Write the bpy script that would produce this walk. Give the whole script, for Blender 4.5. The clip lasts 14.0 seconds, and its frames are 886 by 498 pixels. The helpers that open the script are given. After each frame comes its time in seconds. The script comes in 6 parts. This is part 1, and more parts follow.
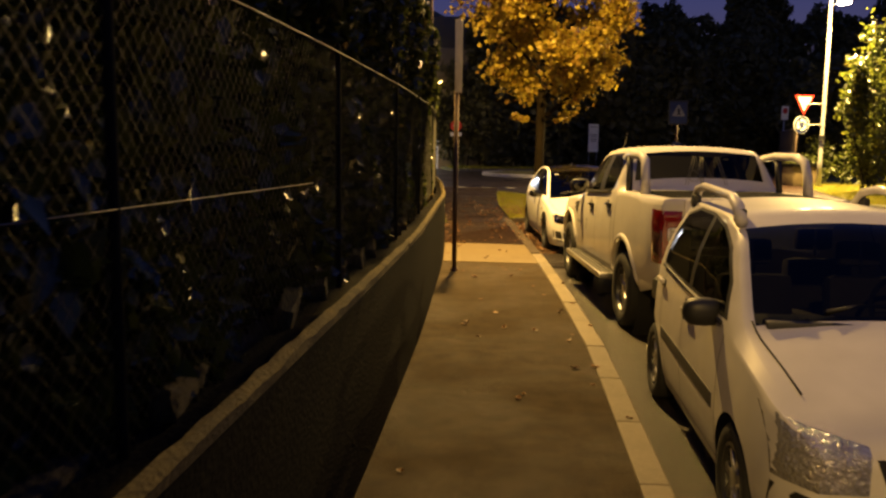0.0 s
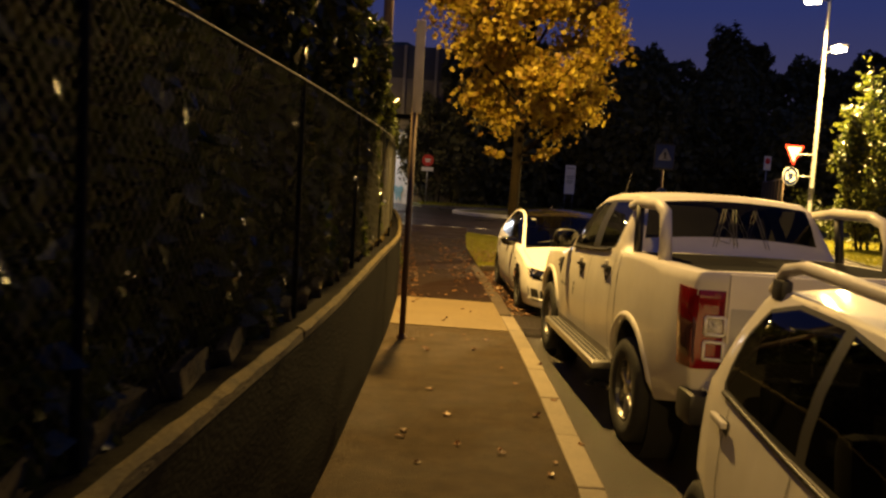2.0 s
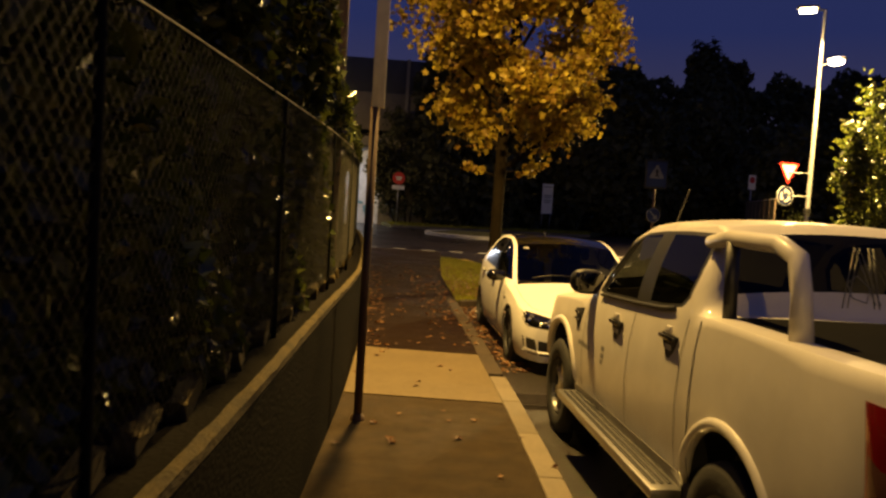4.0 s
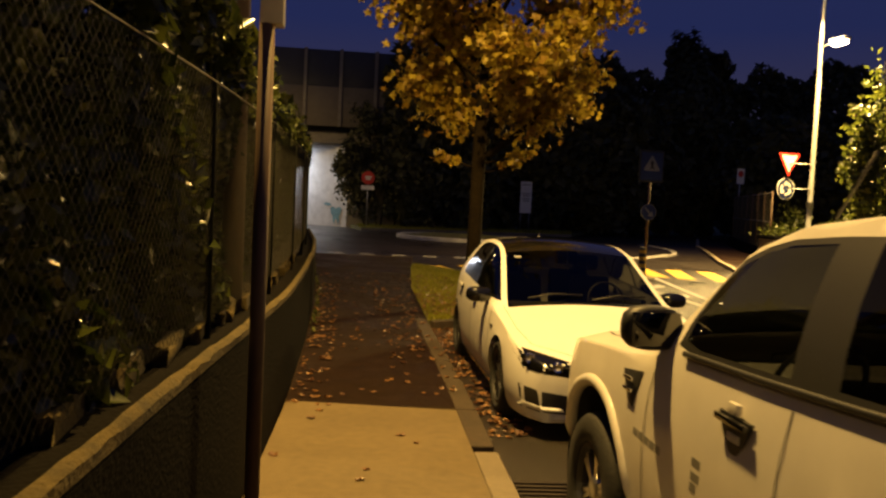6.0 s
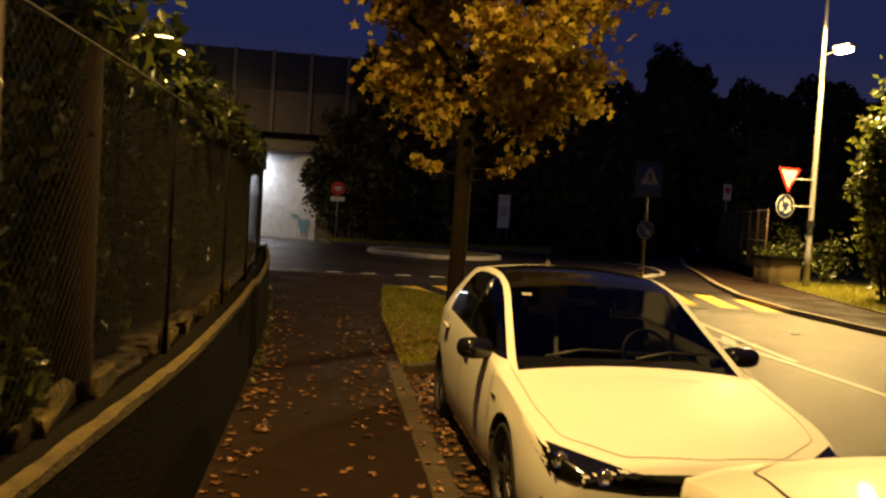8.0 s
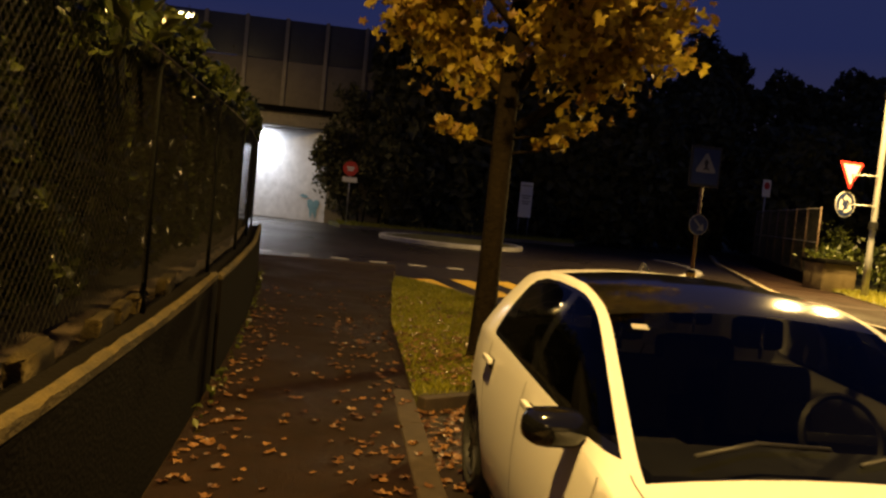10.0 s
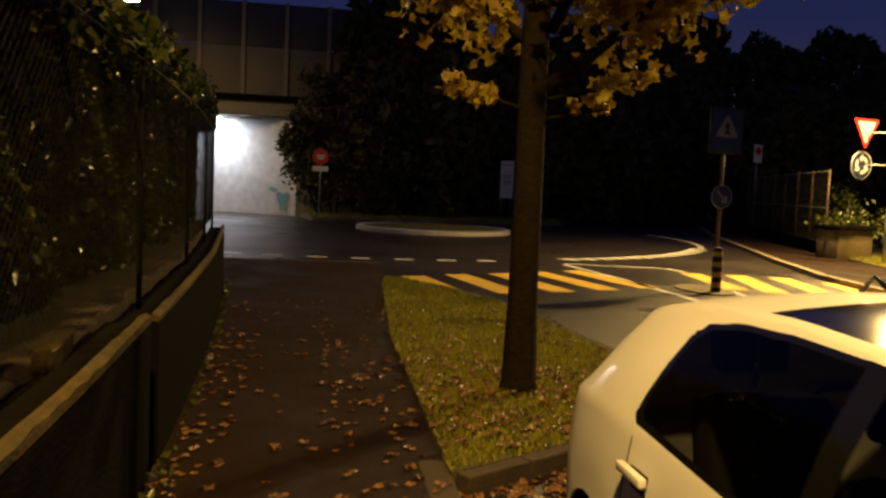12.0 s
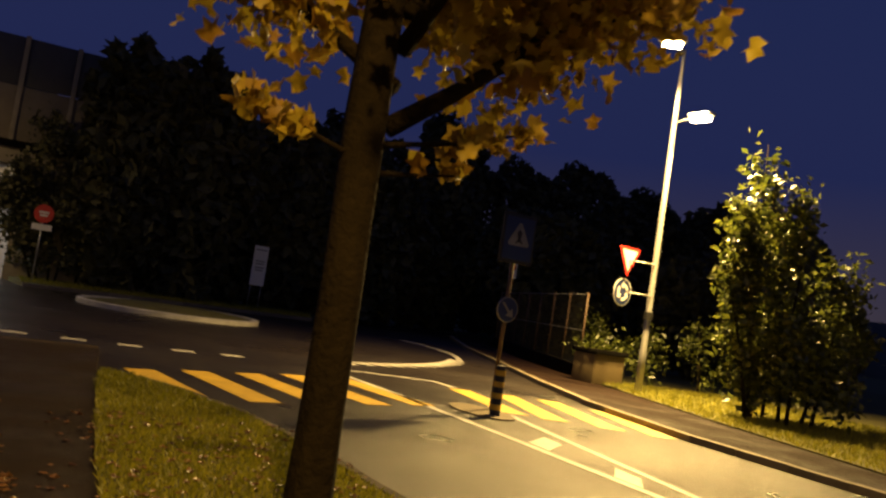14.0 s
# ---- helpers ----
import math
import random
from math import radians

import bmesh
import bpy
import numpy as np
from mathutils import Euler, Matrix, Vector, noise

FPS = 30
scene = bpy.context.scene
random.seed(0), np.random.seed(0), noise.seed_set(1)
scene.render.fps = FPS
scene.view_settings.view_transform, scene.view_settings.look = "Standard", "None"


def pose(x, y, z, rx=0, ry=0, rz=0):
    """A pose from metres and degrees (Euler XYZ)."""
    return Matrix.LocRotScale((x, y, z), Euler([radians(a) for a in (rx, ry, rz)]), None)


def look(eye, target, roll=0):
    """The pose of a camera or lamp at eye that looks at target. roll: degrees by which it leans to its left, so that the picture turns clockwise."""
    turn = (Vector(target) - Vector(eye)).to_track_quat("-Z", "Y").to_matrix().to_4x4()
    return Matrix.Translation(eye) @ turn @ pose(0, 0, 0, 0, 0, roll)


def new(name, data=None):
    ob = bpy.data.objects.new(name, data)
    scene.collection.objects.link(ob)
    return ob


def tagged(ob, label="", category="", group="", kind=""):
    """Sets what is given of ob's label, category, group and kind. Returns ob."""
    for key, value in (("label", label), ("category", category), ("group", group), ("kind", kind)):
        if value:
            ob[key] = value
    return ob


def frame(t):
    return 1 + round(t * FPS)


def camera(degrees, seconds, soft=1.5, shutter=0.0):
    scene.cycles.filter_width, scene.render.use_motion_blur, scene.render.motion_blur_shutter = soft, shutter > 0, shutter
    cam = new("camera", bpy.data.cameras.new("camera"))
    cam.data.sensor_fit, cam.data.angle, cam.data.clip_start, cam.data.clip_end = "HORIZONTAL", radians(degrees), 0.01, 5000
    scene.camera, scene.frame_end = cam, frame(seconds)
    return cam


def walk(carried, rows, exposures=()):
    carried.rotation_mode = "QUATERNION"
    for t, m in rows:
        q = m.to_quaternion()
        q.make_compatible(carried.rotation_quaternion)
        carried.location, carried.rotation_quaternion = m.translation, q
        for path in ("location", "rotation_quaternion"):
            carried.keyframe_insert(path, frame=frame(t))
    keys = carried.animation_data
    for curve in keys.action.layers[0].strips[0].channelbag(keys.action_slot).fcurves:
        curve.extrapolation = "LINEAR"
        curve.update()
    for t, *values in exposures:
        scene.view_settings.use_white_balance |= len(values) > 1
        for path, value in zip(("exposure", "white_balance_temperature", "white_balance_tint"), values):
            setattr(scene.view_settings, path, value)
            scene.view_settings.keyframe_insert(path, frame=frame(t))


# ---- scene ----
cam = camera(55.9, 14.0, soft=2.4, shutter=0.5)
PATH = [
    (0, (-0.2, 0.694, 1.805), (-0.156, 2.676, 1.543), 0.8),
    (0.5, (-0.181, 1.288, 1.808), (-0.104, 3.268, 1.536), 0.5),
    (1, (-0.053, 1.987, 1.809), (0.044, 3.976, 1.623), 0.3),
    (1.5, (0.028, 2.553, 1.752), (0.13, 4.542, 1.57), 2.3),
    (2, (0.101, 3.162, 1.783), (0.212, 5.151, 1.607), 3.5),
    (2.5, (0.229, 3.866, 1.78), (0.354, 5.855, 1.613), 4.2),
    (3, (0.209, 4.473, 1.784), (0.341, 6.463, 1.637), 3.8),
    (5.5, (0.468, 7.682, 1.749), (0.713, 9.663, 1.63), 3.7),
    (6, (0.581, 8.375, 1.707), (0.814, 10.358, 1.586), 2.7),
    (6.5, (0.522, 8.815, 1.69), (0.755, 10.798, 1.566), 2.5),
    (7, (0.613, 9.403, 1.726), (0.877, 11.382, 1.615), 2.5),
    (7.5, (0.697, 10.012, 1.724), (0.984, 11.989, 1.636), 2.9),
    (10, (0.976, 13.148, 1.615), (1.245, 15.126, 1.496), 5.6),
    (10.5, (0.941, 13.727, 1.587), (1.162, 15.71, 1.438), 4.6),
    (11, (0.948, 14.272, 1.575), (1.196, 16.25, 1.423), 2.65),
    (11.5, (0.91, 14.77, 1.58), (1.196, 16.743, 1.412), 2.2),
    (12, (0.9, 15.305, 1.605), (1.235, 17.27, 1.452), 2.4),
    (12.5, (0.95, 15.824, 1.575), (1.46, 17.757, 1.49), 4.1),
    (13, (0.956, 16.428, 1.613), (1.803, 18.24, 1.608), 5.9),
    (13.5, (1.039, 17.023, 1.613), (1.909, 18.819, 1.743), 6.8),
    (14, (1.155, 17.565, 1.514), (2.041, 19.353, 1.646), 8.8),
]
EXPOSURES = [(0.0, 1.35), (1.5, 1.15), (3.0, 0.85), (5.5, 0.42), (6.5, 0.3), (7.5, 0.03), (10.0, 0.32), (10.5, 0.65), (11.0, 0.5), (11.6, 0.1), (12.2, 0.05), (13.0, 0.2), (14.0, 0.3)]
walk(cam, [(t, look(eye, target, roll)) for t, eye, target, roll in PATH], EXPOSURES)

# ---- sky, lamps ----
world = bpy.data.worlds.new("dusk")
scene.world = world
world.use_nodes = True
wn, wl = world.node_tree.nodes, world.node_tree.links
sky = wn.new("ShaderNodeTexSky")
sky.sky_type, sky.sun_disc = "NISHITA", False
sky.sun_elevation, sky.sun_rotation = radians(-3.5), radians(200)
# deep blue overhead, greyer and warmer haze low over the town
coord, axis, height = wn.new("ShaderNodeTexCoord"), wn.new("ShaderNodeSeparateXYZ"), wn.new("ShaderNodeValToRGB")
wl.new(coord.outputs["Generated"], axis.inputs["Vector"])
wl.new(axis.outputs["Z"], height.inputs["Fac"])
stops = height.color_ramp.elements
stops[0].position, stops[0].color = 0.0, (0.04, 0.03, 0.032, 1)
stops[1].position, stops[1].color = 0.6, (0.005, 0.0105, 0.053, 1)
middle = stops.new(0.2)
middle.color = (0.0085, 0.0135, 0.056, 1)
blend = wn.new("ShaderNodeMix")
blend.data_type = "RGBA"
blend.inputs["Factor"].default_value = 0.9
wl.new(sky.outputs["Color"], blend.inputs["A"])
wl.new(height.outputs["Color"], blend.inputs["B"])
wl.new(blend.outputs["Result"], wn["Background"].inputs["Color"])
wn["Background"].inputs["Strength"].default_value = 1.15

SODIUM = (1.0, 0.595, 0.15)
WARM = (1.0, 0.64, 0.2)


def lamp(name, eye, target, watts, colour, size, spread=170):
    """A round street-lamp or ceiling light."""
    data = bpy.data.lights.new(name, "AREA")
    data.shape, data.size, data.energy, data.color, data.spread = "DISK", size, watts, colour, radians(spread)
    ob = new(name, data)
    ob.matrix_world = look(eye, target)
    return ob


lamp("light_near", (0.55, 14.35, 7.8), (0.75, 14.9, 0), 1080, SODIUM, 0.34)
lamp("light_high", (15.05, 34.2, 8.85), (14.0, 32.4, 0), 2650, WARM, 0.4, 140)
lamp("light_low", (16.1, 33.95, 7.1), (15.4, 31.5, 0), 1500, WARM, 0.34, 150)
lamp("light_far", (-5.5, 48.0, 7.75), (-4.5, 49.5, 0), 190, WARM, 0.36, 160)
lamp("light_tunnel", (-3.4, 55.6, 4.12), (-2.6, 56.4, 0), 150, (0.86, 0.9, 1.0), 1.0)
lamp("light_behind", (-2.75, -9.0, 7.75), (-2.2, -7.5, 0), 620, SODIUM, 0.34)

# ---- materials ----
def mat(name, colour, rough=0.6, metal=0.0, var=0.25, scale=8.0, bump=0.0, bscale=60.0, stain=None, island=0.0, spec=0.5, coat=0.0, trans=0.0, alpha=1.0):
    """A surface with grain at two scales, an optional stain colour, and a change of tone from piece to piece."""
    m = bpy.data.materials.new(name)
    m.use_nodes = True
    n, l = m.node_tree.nodes, m.node_tree.links
    p = n["Principled BSDF"]
    geo = n.new("ShaderNodeTexCoord")
    big, fine = n.new("ShaderNodeTexNoise"), n.new("ShaderNodeTexNoise")
    big.inputs["Scale"].default_value, big.inputs["Detail"].default_value = scale * 0.12, 4
    fine.inputs["Scale"].default_value, fine.inputs["Detail"].default_value = scale, 5
    l.new(geo.outputs["Object"], big.inputs["Vector"])
    l.new(geo.outputs["Object"], fine.inputs["Vector"])
    add = n.new("ShaderNodeMath")
    add.operation = "MULTIPLY_ADD"
    add.inputs[1].default_value, add.inputs[2].default_value = 0.5, 0.0
    l.new(fine.outputs["Fac"], add.inputs[0])
    half = n.new("ShaderNodeMath")
    half.operation = "MULTIPLY_ADD"
    half.inputs[1].default_value = 0.5
    l.new(big.outputs["Fac"], half.inputs[0])
    l.new(add.outputs[0], half.inputs[2])
    value = half.outputs[0]
    if island:
        info = n.new("ShaderNodeNewGeometry") if island > 0 else n.new("ShaderNodeObjectInfo")
        mix = n.new("ShaderNodeMix")
        mix.inputs["Factor"].default_value = abs(island)
        l.new(value, mix.inputs["A"])
        l.new(info.outputs["Random Per Island" if island > 0 else "Random"], mix.inputs["B"])
        value = mix.outputs["Result"]
    ramp = n.new("ShaderNodeValToRGB")
    c = colour
    other = stain or tuple(v * (1 - var) for v in c)
    ramp.color_ramp.elements[0].position, ramp.color_ramp.elements[1].position = 0.3, 0.7
    ramp.color_ramp.elements[0].color = (*other, 1)
    ramp.color_ramp.elements[1].color = (*(min(1, v * (1 + var * 0.35)) for v in c), 1)
    l.new(value, ramp.inputs["Fac"])
    l.new(ramp.outputs["Color"], p.inputs["Base Color"])
    p.inputs["Roughness"].default_value, p.inputs["Metallic"].default_value = rough, metal
    p.inputs["Specular IOR Level"].default_value = spec
    p.inputs["Coat Weight"].default_value, p.inputs["Coat Roughness"].default_value = coat, 0.06
    p.inputs["Transmission Weight"].default_value = trans
    if bump:
        b = n.new("ShaderNodeBump")
        b.inputs["Strength"].default_value, b.inputs["Distance"].default_value = bump, 0.02
        relief = n.new("ShaderNodeTexNoise")
        relief.inputs["Scale"].default_value, relief.inputs["Detail"].default_value = bscale, 3
        l.new(geo.outputs["Object"], relief.inputs["Vector"])
        l.new(relief.outputs["Fac"], b.inputs["Height"])
        l.new(b.outputs["Normal"], p.inputs["Normal"])
    return m


def leaf_mat(name, a, b, rough=0.45, thin=0.35):
    """Leaves: colour from leaf to leaf, some light through the blade."""
    m = bpy.data.materials.new(name)
    m.use_nodes = True
    n, l = m.node_tree.nodes, m.node_tree.links
    p = n["Principled BSDF"]
    info, ramp, tr, mix = n.new("ShaderNodeNewGeometry"), n.new("ShaderNodeValToRGB"), n.new("ShaderNodeBsdfTranslucent"), n.new("ShaderNodeMixShader")
    ramp.color_ramp.elements[0].color, ramp.color_ramp.elements[1].color = (*a, 1), (*b, 1)
    l.new(info.outputs["Random Per Island"], ramp.inputs["Fac"])
    l.new(ramp.outputs["Color"], p.inputs["Base Color"])
    l.new(ramp.outputs["Color"], tr.inputs["Color"])
    p.inputs["Roughness"].default_value = rough
    mix.inputs["Fac"].default_value = thin
    l.new(p.outputs[0], mix.inputs[1])
    l.new(tr.outputs[0], mix.inputs[2])
    l.new(mix.outputs[0], n["Material Output"].inputs["Surface"])
    return m


def tinted_glass(name, tone, rough=0.02):
    """A car window: gloss over a tinted see-through pane."""
    m = bpy.data.materials.new(name)
    m.use_nodes = True
    n, l = m.node_tree.nodes, m.node_tree.links
    clear, gloss, mix, fres = n.new("ShaderNodeBsdfTransparent"), n.new("ShaderNodeBsdfGlossy"), n.new("ShaderNodeMixShader"), n.new("ShaderNodeFresnel")
    clear.inputs["Color"].default_value = (*tone, 1)
    gloss.inputs["Roughness"].default_value = rough
    fres.inputs["IOR"].default_value = 1.32
    l.new(fres.outputs[0], mix.inputs["Fac"])
    l.new(clear.outputs[0], mix.inputs[1])
    l.new(gloss.outputs[0], mix.inputs[2])
    l.new(mix.outputs[0], n["Material Output"].inputs["Surface"])
    return m


def glow(name, colour, strength):
    m = bpy.data.materials.new(name)
    m.use_nodes = True
    p = m.node_tree.nodes["Principled BSDF"]
    p.inputs["Base Color"].default_value = (*colour, 1)
    p.inputs["Emission Color"].default_value = (*colour, 1)
    p.inputs["Emission Strength"].default_value = strength
    return m


ASPHALT = mat("asphalt", (0.03, 0.0225, 0.0145), 0.26, stain=(0.011, 0.0085, 0.006), scale=2.6, bump=0.6, bscale=130, spec=0.5)
PAVE = mat("footway_asphalt", (0.056, 0.036, 0.014), 0.75, var=0.6, scale=48, bump=0.8, bscale=150, spec=0.2)
PAVE_DARK = mat("red_footway_asphalt", (0.019, 0.0085, 0.004), 0.78, var=0.5, scale=40, bump=0.9, bscale=130, spec=0.15)
CONCRETE = mat("worn_concrete", (0.14, 0.102, 0.045), 0.75, var=0.3, scale=14, bump=0.3, bscale=90)
KERB = mat("granite_kerb", (0.19, 0.155, 0.1), 0.7, var=0.35, scale=25, bump=0.3, bscale=120, island=-0.35)
KERB_DIRTY = mat("leaf_stained_kerb", (0.055, 0.038, 0.022), 0.85, stain=(0.025, 0.017, 0.01), scale=12, bump=0.5, bscale=80)
# near-black base colour carries the shade on the garden wall's face
WALL = mat("shade_darkened_wall", (0.0055, 0.0045, 0.0035), 0.95, var=0.6, scale=5, bump=0.5, bscale=45, spec=0.08)
COPING = mat("mossy_coping", (0.1, 0.07, 0.014), 0.95, stain=(0.016, 0.013, 0.005), scale=9, bump=0.7, bscale=55)
SOIL = mat("leaf_litter_soil", (0.05, 0.034, 0.018), 0.95, var=0.6, scale=18, bump=0.9, bscale=40)
GRASS_GROUND = mat("turf", (0.12, 0.115, 0.012), 0.95, stain=(0.05, 0.042, 0.016), scale=6, bump=0.8, bscale=70)
GRASS = leaf_mat("grass_blades", (0.14, 0.15, 0.008), (0.34, 0.31, 0.02), 0.6)
YELLOW = mat("yellow_road_paint", (0.72, 0.47, 0.03), 0.55, stain=(0.42, 0.27, 0.03), scale=26, bump=0.2, bscale=150)
WHITE_LINE = mat("white_road_paint", (0.68, 0.66, 0.6), 0.55, stain=(0.36, 0.34, 0.3), scale=26, bump=0.2, bscale=150)
WHITE_PAINT = mat("white_car_paint", (0.76, 0.75, 0.72), 0.5, var=0.05, scale=3, spec=0.25, coat=0.5)
CREAM_PAINT = mat("dull_white_car_paint", (0.66, 0.63, 0.57), 0.5, var=0.14, scale=5, spec=0.3, coat=0.4)
DIRTY_PAINT = mat("road_dirt_on_paint", (0.3, 0.28, 0.24), 0.7, var=0.4, scale=9)
BLACK_PLASTIC = mat("black_plastic", (0.018, 0.018, 0.018), 0.5, var=0.2, scale=40)
GLOSS_BLACK = mat("gloss_black", (0.006, 0.006, 0.006), 0.12, var=0.1, coat=0.5)
RUBBER = mat("tyre_rubber", (0.02, 0.02, 0.019), 0.8, var=0.3, scale=30, bump=0.2)
TONNEAU = mat("matt_bed_cover", (0.008, 0.008, 0.008), 1.0, var=0.3, scale=30, spec=0.05)
SEAM = mat("panel_gap", (0.01, 0.01, 0.01), 0.9)
RIM = mat("alloy", (0.55, 0.54, 0.52), 0.3, metal=0.9, var=0.15, scale=12)
DARK_RIM = mat("dark_alloy", (0.1, 0.1, 0.1), 0.35, metal=0.8)
MIRROR = mat("mirror_glass", (0.1, 0.1, 0.1), 0.05, metal=1.0, var=0.02)
CHROME = mat("chrome", (0.8, 0.8, 0.8), 0.1, metal=1.0, var=0.05)
STEEL = mat("galvanised_steel", (0.42, 0.42, 0.4), 0.5, metal=0.7, var=0.25, scale=12)
RUST_POLE = mat("brown_painted_steel", (0.1, 0.06, 0.035), 0.6, var=0.4, scale=14)
PALE_POLE = mat("pale_painted_metal", (0.5, 0.45, 0.34), 0.6, var=0.25, scale=10)
CABIN = mat("cabin_trim", (0.03, 0.03, 0.031), 0.8, var=0.3, scale=20)
SEAT = mat("seat_cloth", (0.05, 0.048, 0.046), 0.9, var=0.3, scale=60)
RED_LENS = mat("red_lamp_lens", (0.17, 0.005, 0.007), 0.12, coat=0.8, var=0.15)
CLEAR_LENS = mat("clear_lamp_lens", (0.55, 0.54, 0.52), 0.12, metal=0.55, var=0.6, scale=70, bump=0.9, bscale=55, coat=0.8)
SMOKED_LENS = mat("smoked_lens", (0.09, 0.04, 0.03), 0.12, coat=0.8, var=0.3)
GREY_PANEL = mat("grey_tailgate_film", (0.38, 0.38, 0.37), 0.4, var=0.1, coat=0.3)
PLATE = mat("number_plate", (0.7, 0.7, 0.68), 0.4)
GLASS = tinted_glass("window_glass", (0.45, 0.47, 0.44))
SCREEN_GLASS = tinted_glass("windscreen_glass", (0.14, 0.145, 0.14))
DARK_GLASS = tinted_glass("tinted_window_glass", (0.1, 0.1, 0.1))
BARK = mat("bark", (0.019, 0.0135, 0.006), 0.95, var=0.6, scale=16, bump=1.0, bscale=30, spec=0.12)
AUTUMN = leaf_mat("autumn_leaves", (0.26, 0.14, 0.018), (0.58, 0.46, 0.045), 0.5, 0.4)
FALLEN = leaf_mat("fallen_leaf", (0.06, 0.022, 0.008), (0.26, 0.13, 0.04), 0.45, 0.1)
HEDGE = leaf_mat("hedge_leaves", (0.018, 0.027, 0.008), (0.065, 0.075, 0.014), 0.2, 0.2)
# near-black colour for the shade inside the hedge
HEDGE_CORE = mat("hedge_shade_core", (0.008, 0.009, 0.005), 1.0, var=0.5, scale=12)
BUSH = leaf_mat("bush_leaves", (0.025, 0.036, 0.007), (0.11, 0.125, 0.017), 0.35, 0.3)
WOODS = leaf_mat("far_foliage", (0.045, 0.05, 0.02), (0.1, 0.095, 0.035), 0.7, 0.2)
BRIDGE = mat("bridge_concrete", (0.27, 0.24, 0.19), 0.85, var=0.35, scale=3, bump=0.3, bscale=20)
BARRIER = mat("noise_barrier_panel", (0.16, 0.135, 0.1), 0.8, var=0.3, scale=4, island=-0.3)
BARRIER_DARK = mat("dark_barrier_sheet", (0.035, 0.036, 0.045), 0.5, var=0.3, scale=4)
TUNNEL_WHITE = mat("white_painted_concrete", (0.78, 0.78, 0.78), 0.7, stain=(0.5, 0.5, 0.5), scale=3)
GRAFFITI = mat("blue_spray_paint", (0.22, 0.42, 0.5), 0.7, var=0.5, scale=12)
SIGN_WHITE = mat("sign_white", (0.75, 0.74, 0.7), 0.4, var=0.08)
SIGN_RED = mat("sign_red", (0.55, 0.03, 0.02), 0.4, var=0.1)
# blue darkened to carry the crossing sign's unlit, backlit look
SIGN_DIM_BLUE = mat("sign_dim_blue", (0.012, 0.025, 0.1), 0.4, var=0.1)
SIGN_BACK = mat("sign_grey_metal", (0.28, 0.28, 0.27), 0.5, metal=0.6)
SIGN_BLACK = mat("sign_black", (0.02, 0.02, 0.02), 0.5)
WIRE = mat("dark_wire", (0.014, 0.013, 0.009), 0.5, metal=0.1)
BRIGHT_WIRE = mat("bright_wire", (0.2, 0.19, 0.16), 0.45, metal=0.9)
POST_GREEN = mat("dark_fence_post", (0.01, 0.011, 0.009), 0.9, spec=0.1)
IRON = mat("cast_iron", (0.06, 0.05, 0.045), 0.6, metal=0.6, var=0.4, scale=30)
HILL = mat("wooded_hill", (0.07, 0.07, 0.04), 1.0, var=0.5, scale=0.3)
LAMP_ON = glow("lit_lamp_glass", (1.0, 0.72, 0.32), 60)
TUBE_ON = glow("lit_tube", (0.85, 0.9, 1.0), 12)


def patchy_gloss(m, low, high, scale):
    """Damp patches: roughness between two values by broad noise."""
    n, l = m.node_tree.nodes, m.node_tree.links
    noise, ramp, place = n.new("ShaderNodeTexNoise"), n.new("ShaderNodeMapRange"), n.new("ShaderNodeTexCoord")
    noise.inputs["Scale"].default_value, noise.inputs["Detail"].default_value = scale, 5
    ramp.inputs["From Min"].default_value, ramp.inputs["From Max"].default_value = 0.36, 0.62
    ramp.inputs["To Min"].default_value, ramp.inputs["To Max"].default_value = low, high
    l.new(place.outputs["Object"], noise.inputs["Vector"])
    l.new(noise.outputs["Fac"], ramp.inputs["Value"])
    l.new(ramp.outputs["Result"], n["Principled BSDF"].inputs["Roughness"])


patchy_gloss(ASPHALT, 0.27, 0.4, 0.35)
patchy_gloss(PAVE, 0.5, 0.85, 0.9)
patchy_gloss(PAVE_DARK, 0.5, 0.85, 0.9)

# ---- mesh helpers ----
def thing(name, label, category, m=None, group="", kind=""):
    ob = new(name)
    ob.empty_display_size = 0.1
    if m is not None:
        ob.matrix_world = m
    return tagged(ob, label, category, group, kind)


def link(name, mesh, parent, label="", m=None):
    ob = new(name, mesh)
    if parent is not None:
        ob.parent = parent
    if m is not None:
        ob.matrix_basis = m
    return tagged(ob, label)


def part(name, bm, material, parent, label="", sharp=38, m=None):
    """One mesh object from a bmesh, with smooth faces and sharp edges past an angle."""
    for f in bm.faces:
        f.smooth = True
    for e in bm.edges:
        e.smooth = not (len(e.link_faces) == 2 and e.calc_face_angle(0) > radians(sharp))
    mesh = bpy.data.meshes.new(name)
    bm.to_mesh(mesh)
    bm.free()
    mesh.materials.append(material)
    return link(name, mesh, parent, label, m)


def raw(name, verts, faces, material, parent, label="", smooth=False):
    mesh = bpy.data.meshes.new(name)
    mesh.from_pydata([tuple(v) for v in verts], [], [tuple(f) for f in faces])
    mesh.materials.append(material)
    if smooth:
        mesh.polygons.foreach_set("use_smooth", [True] * len(mesh.polygons))
    mesh.update()
    return link(name, mesh, parent, label)


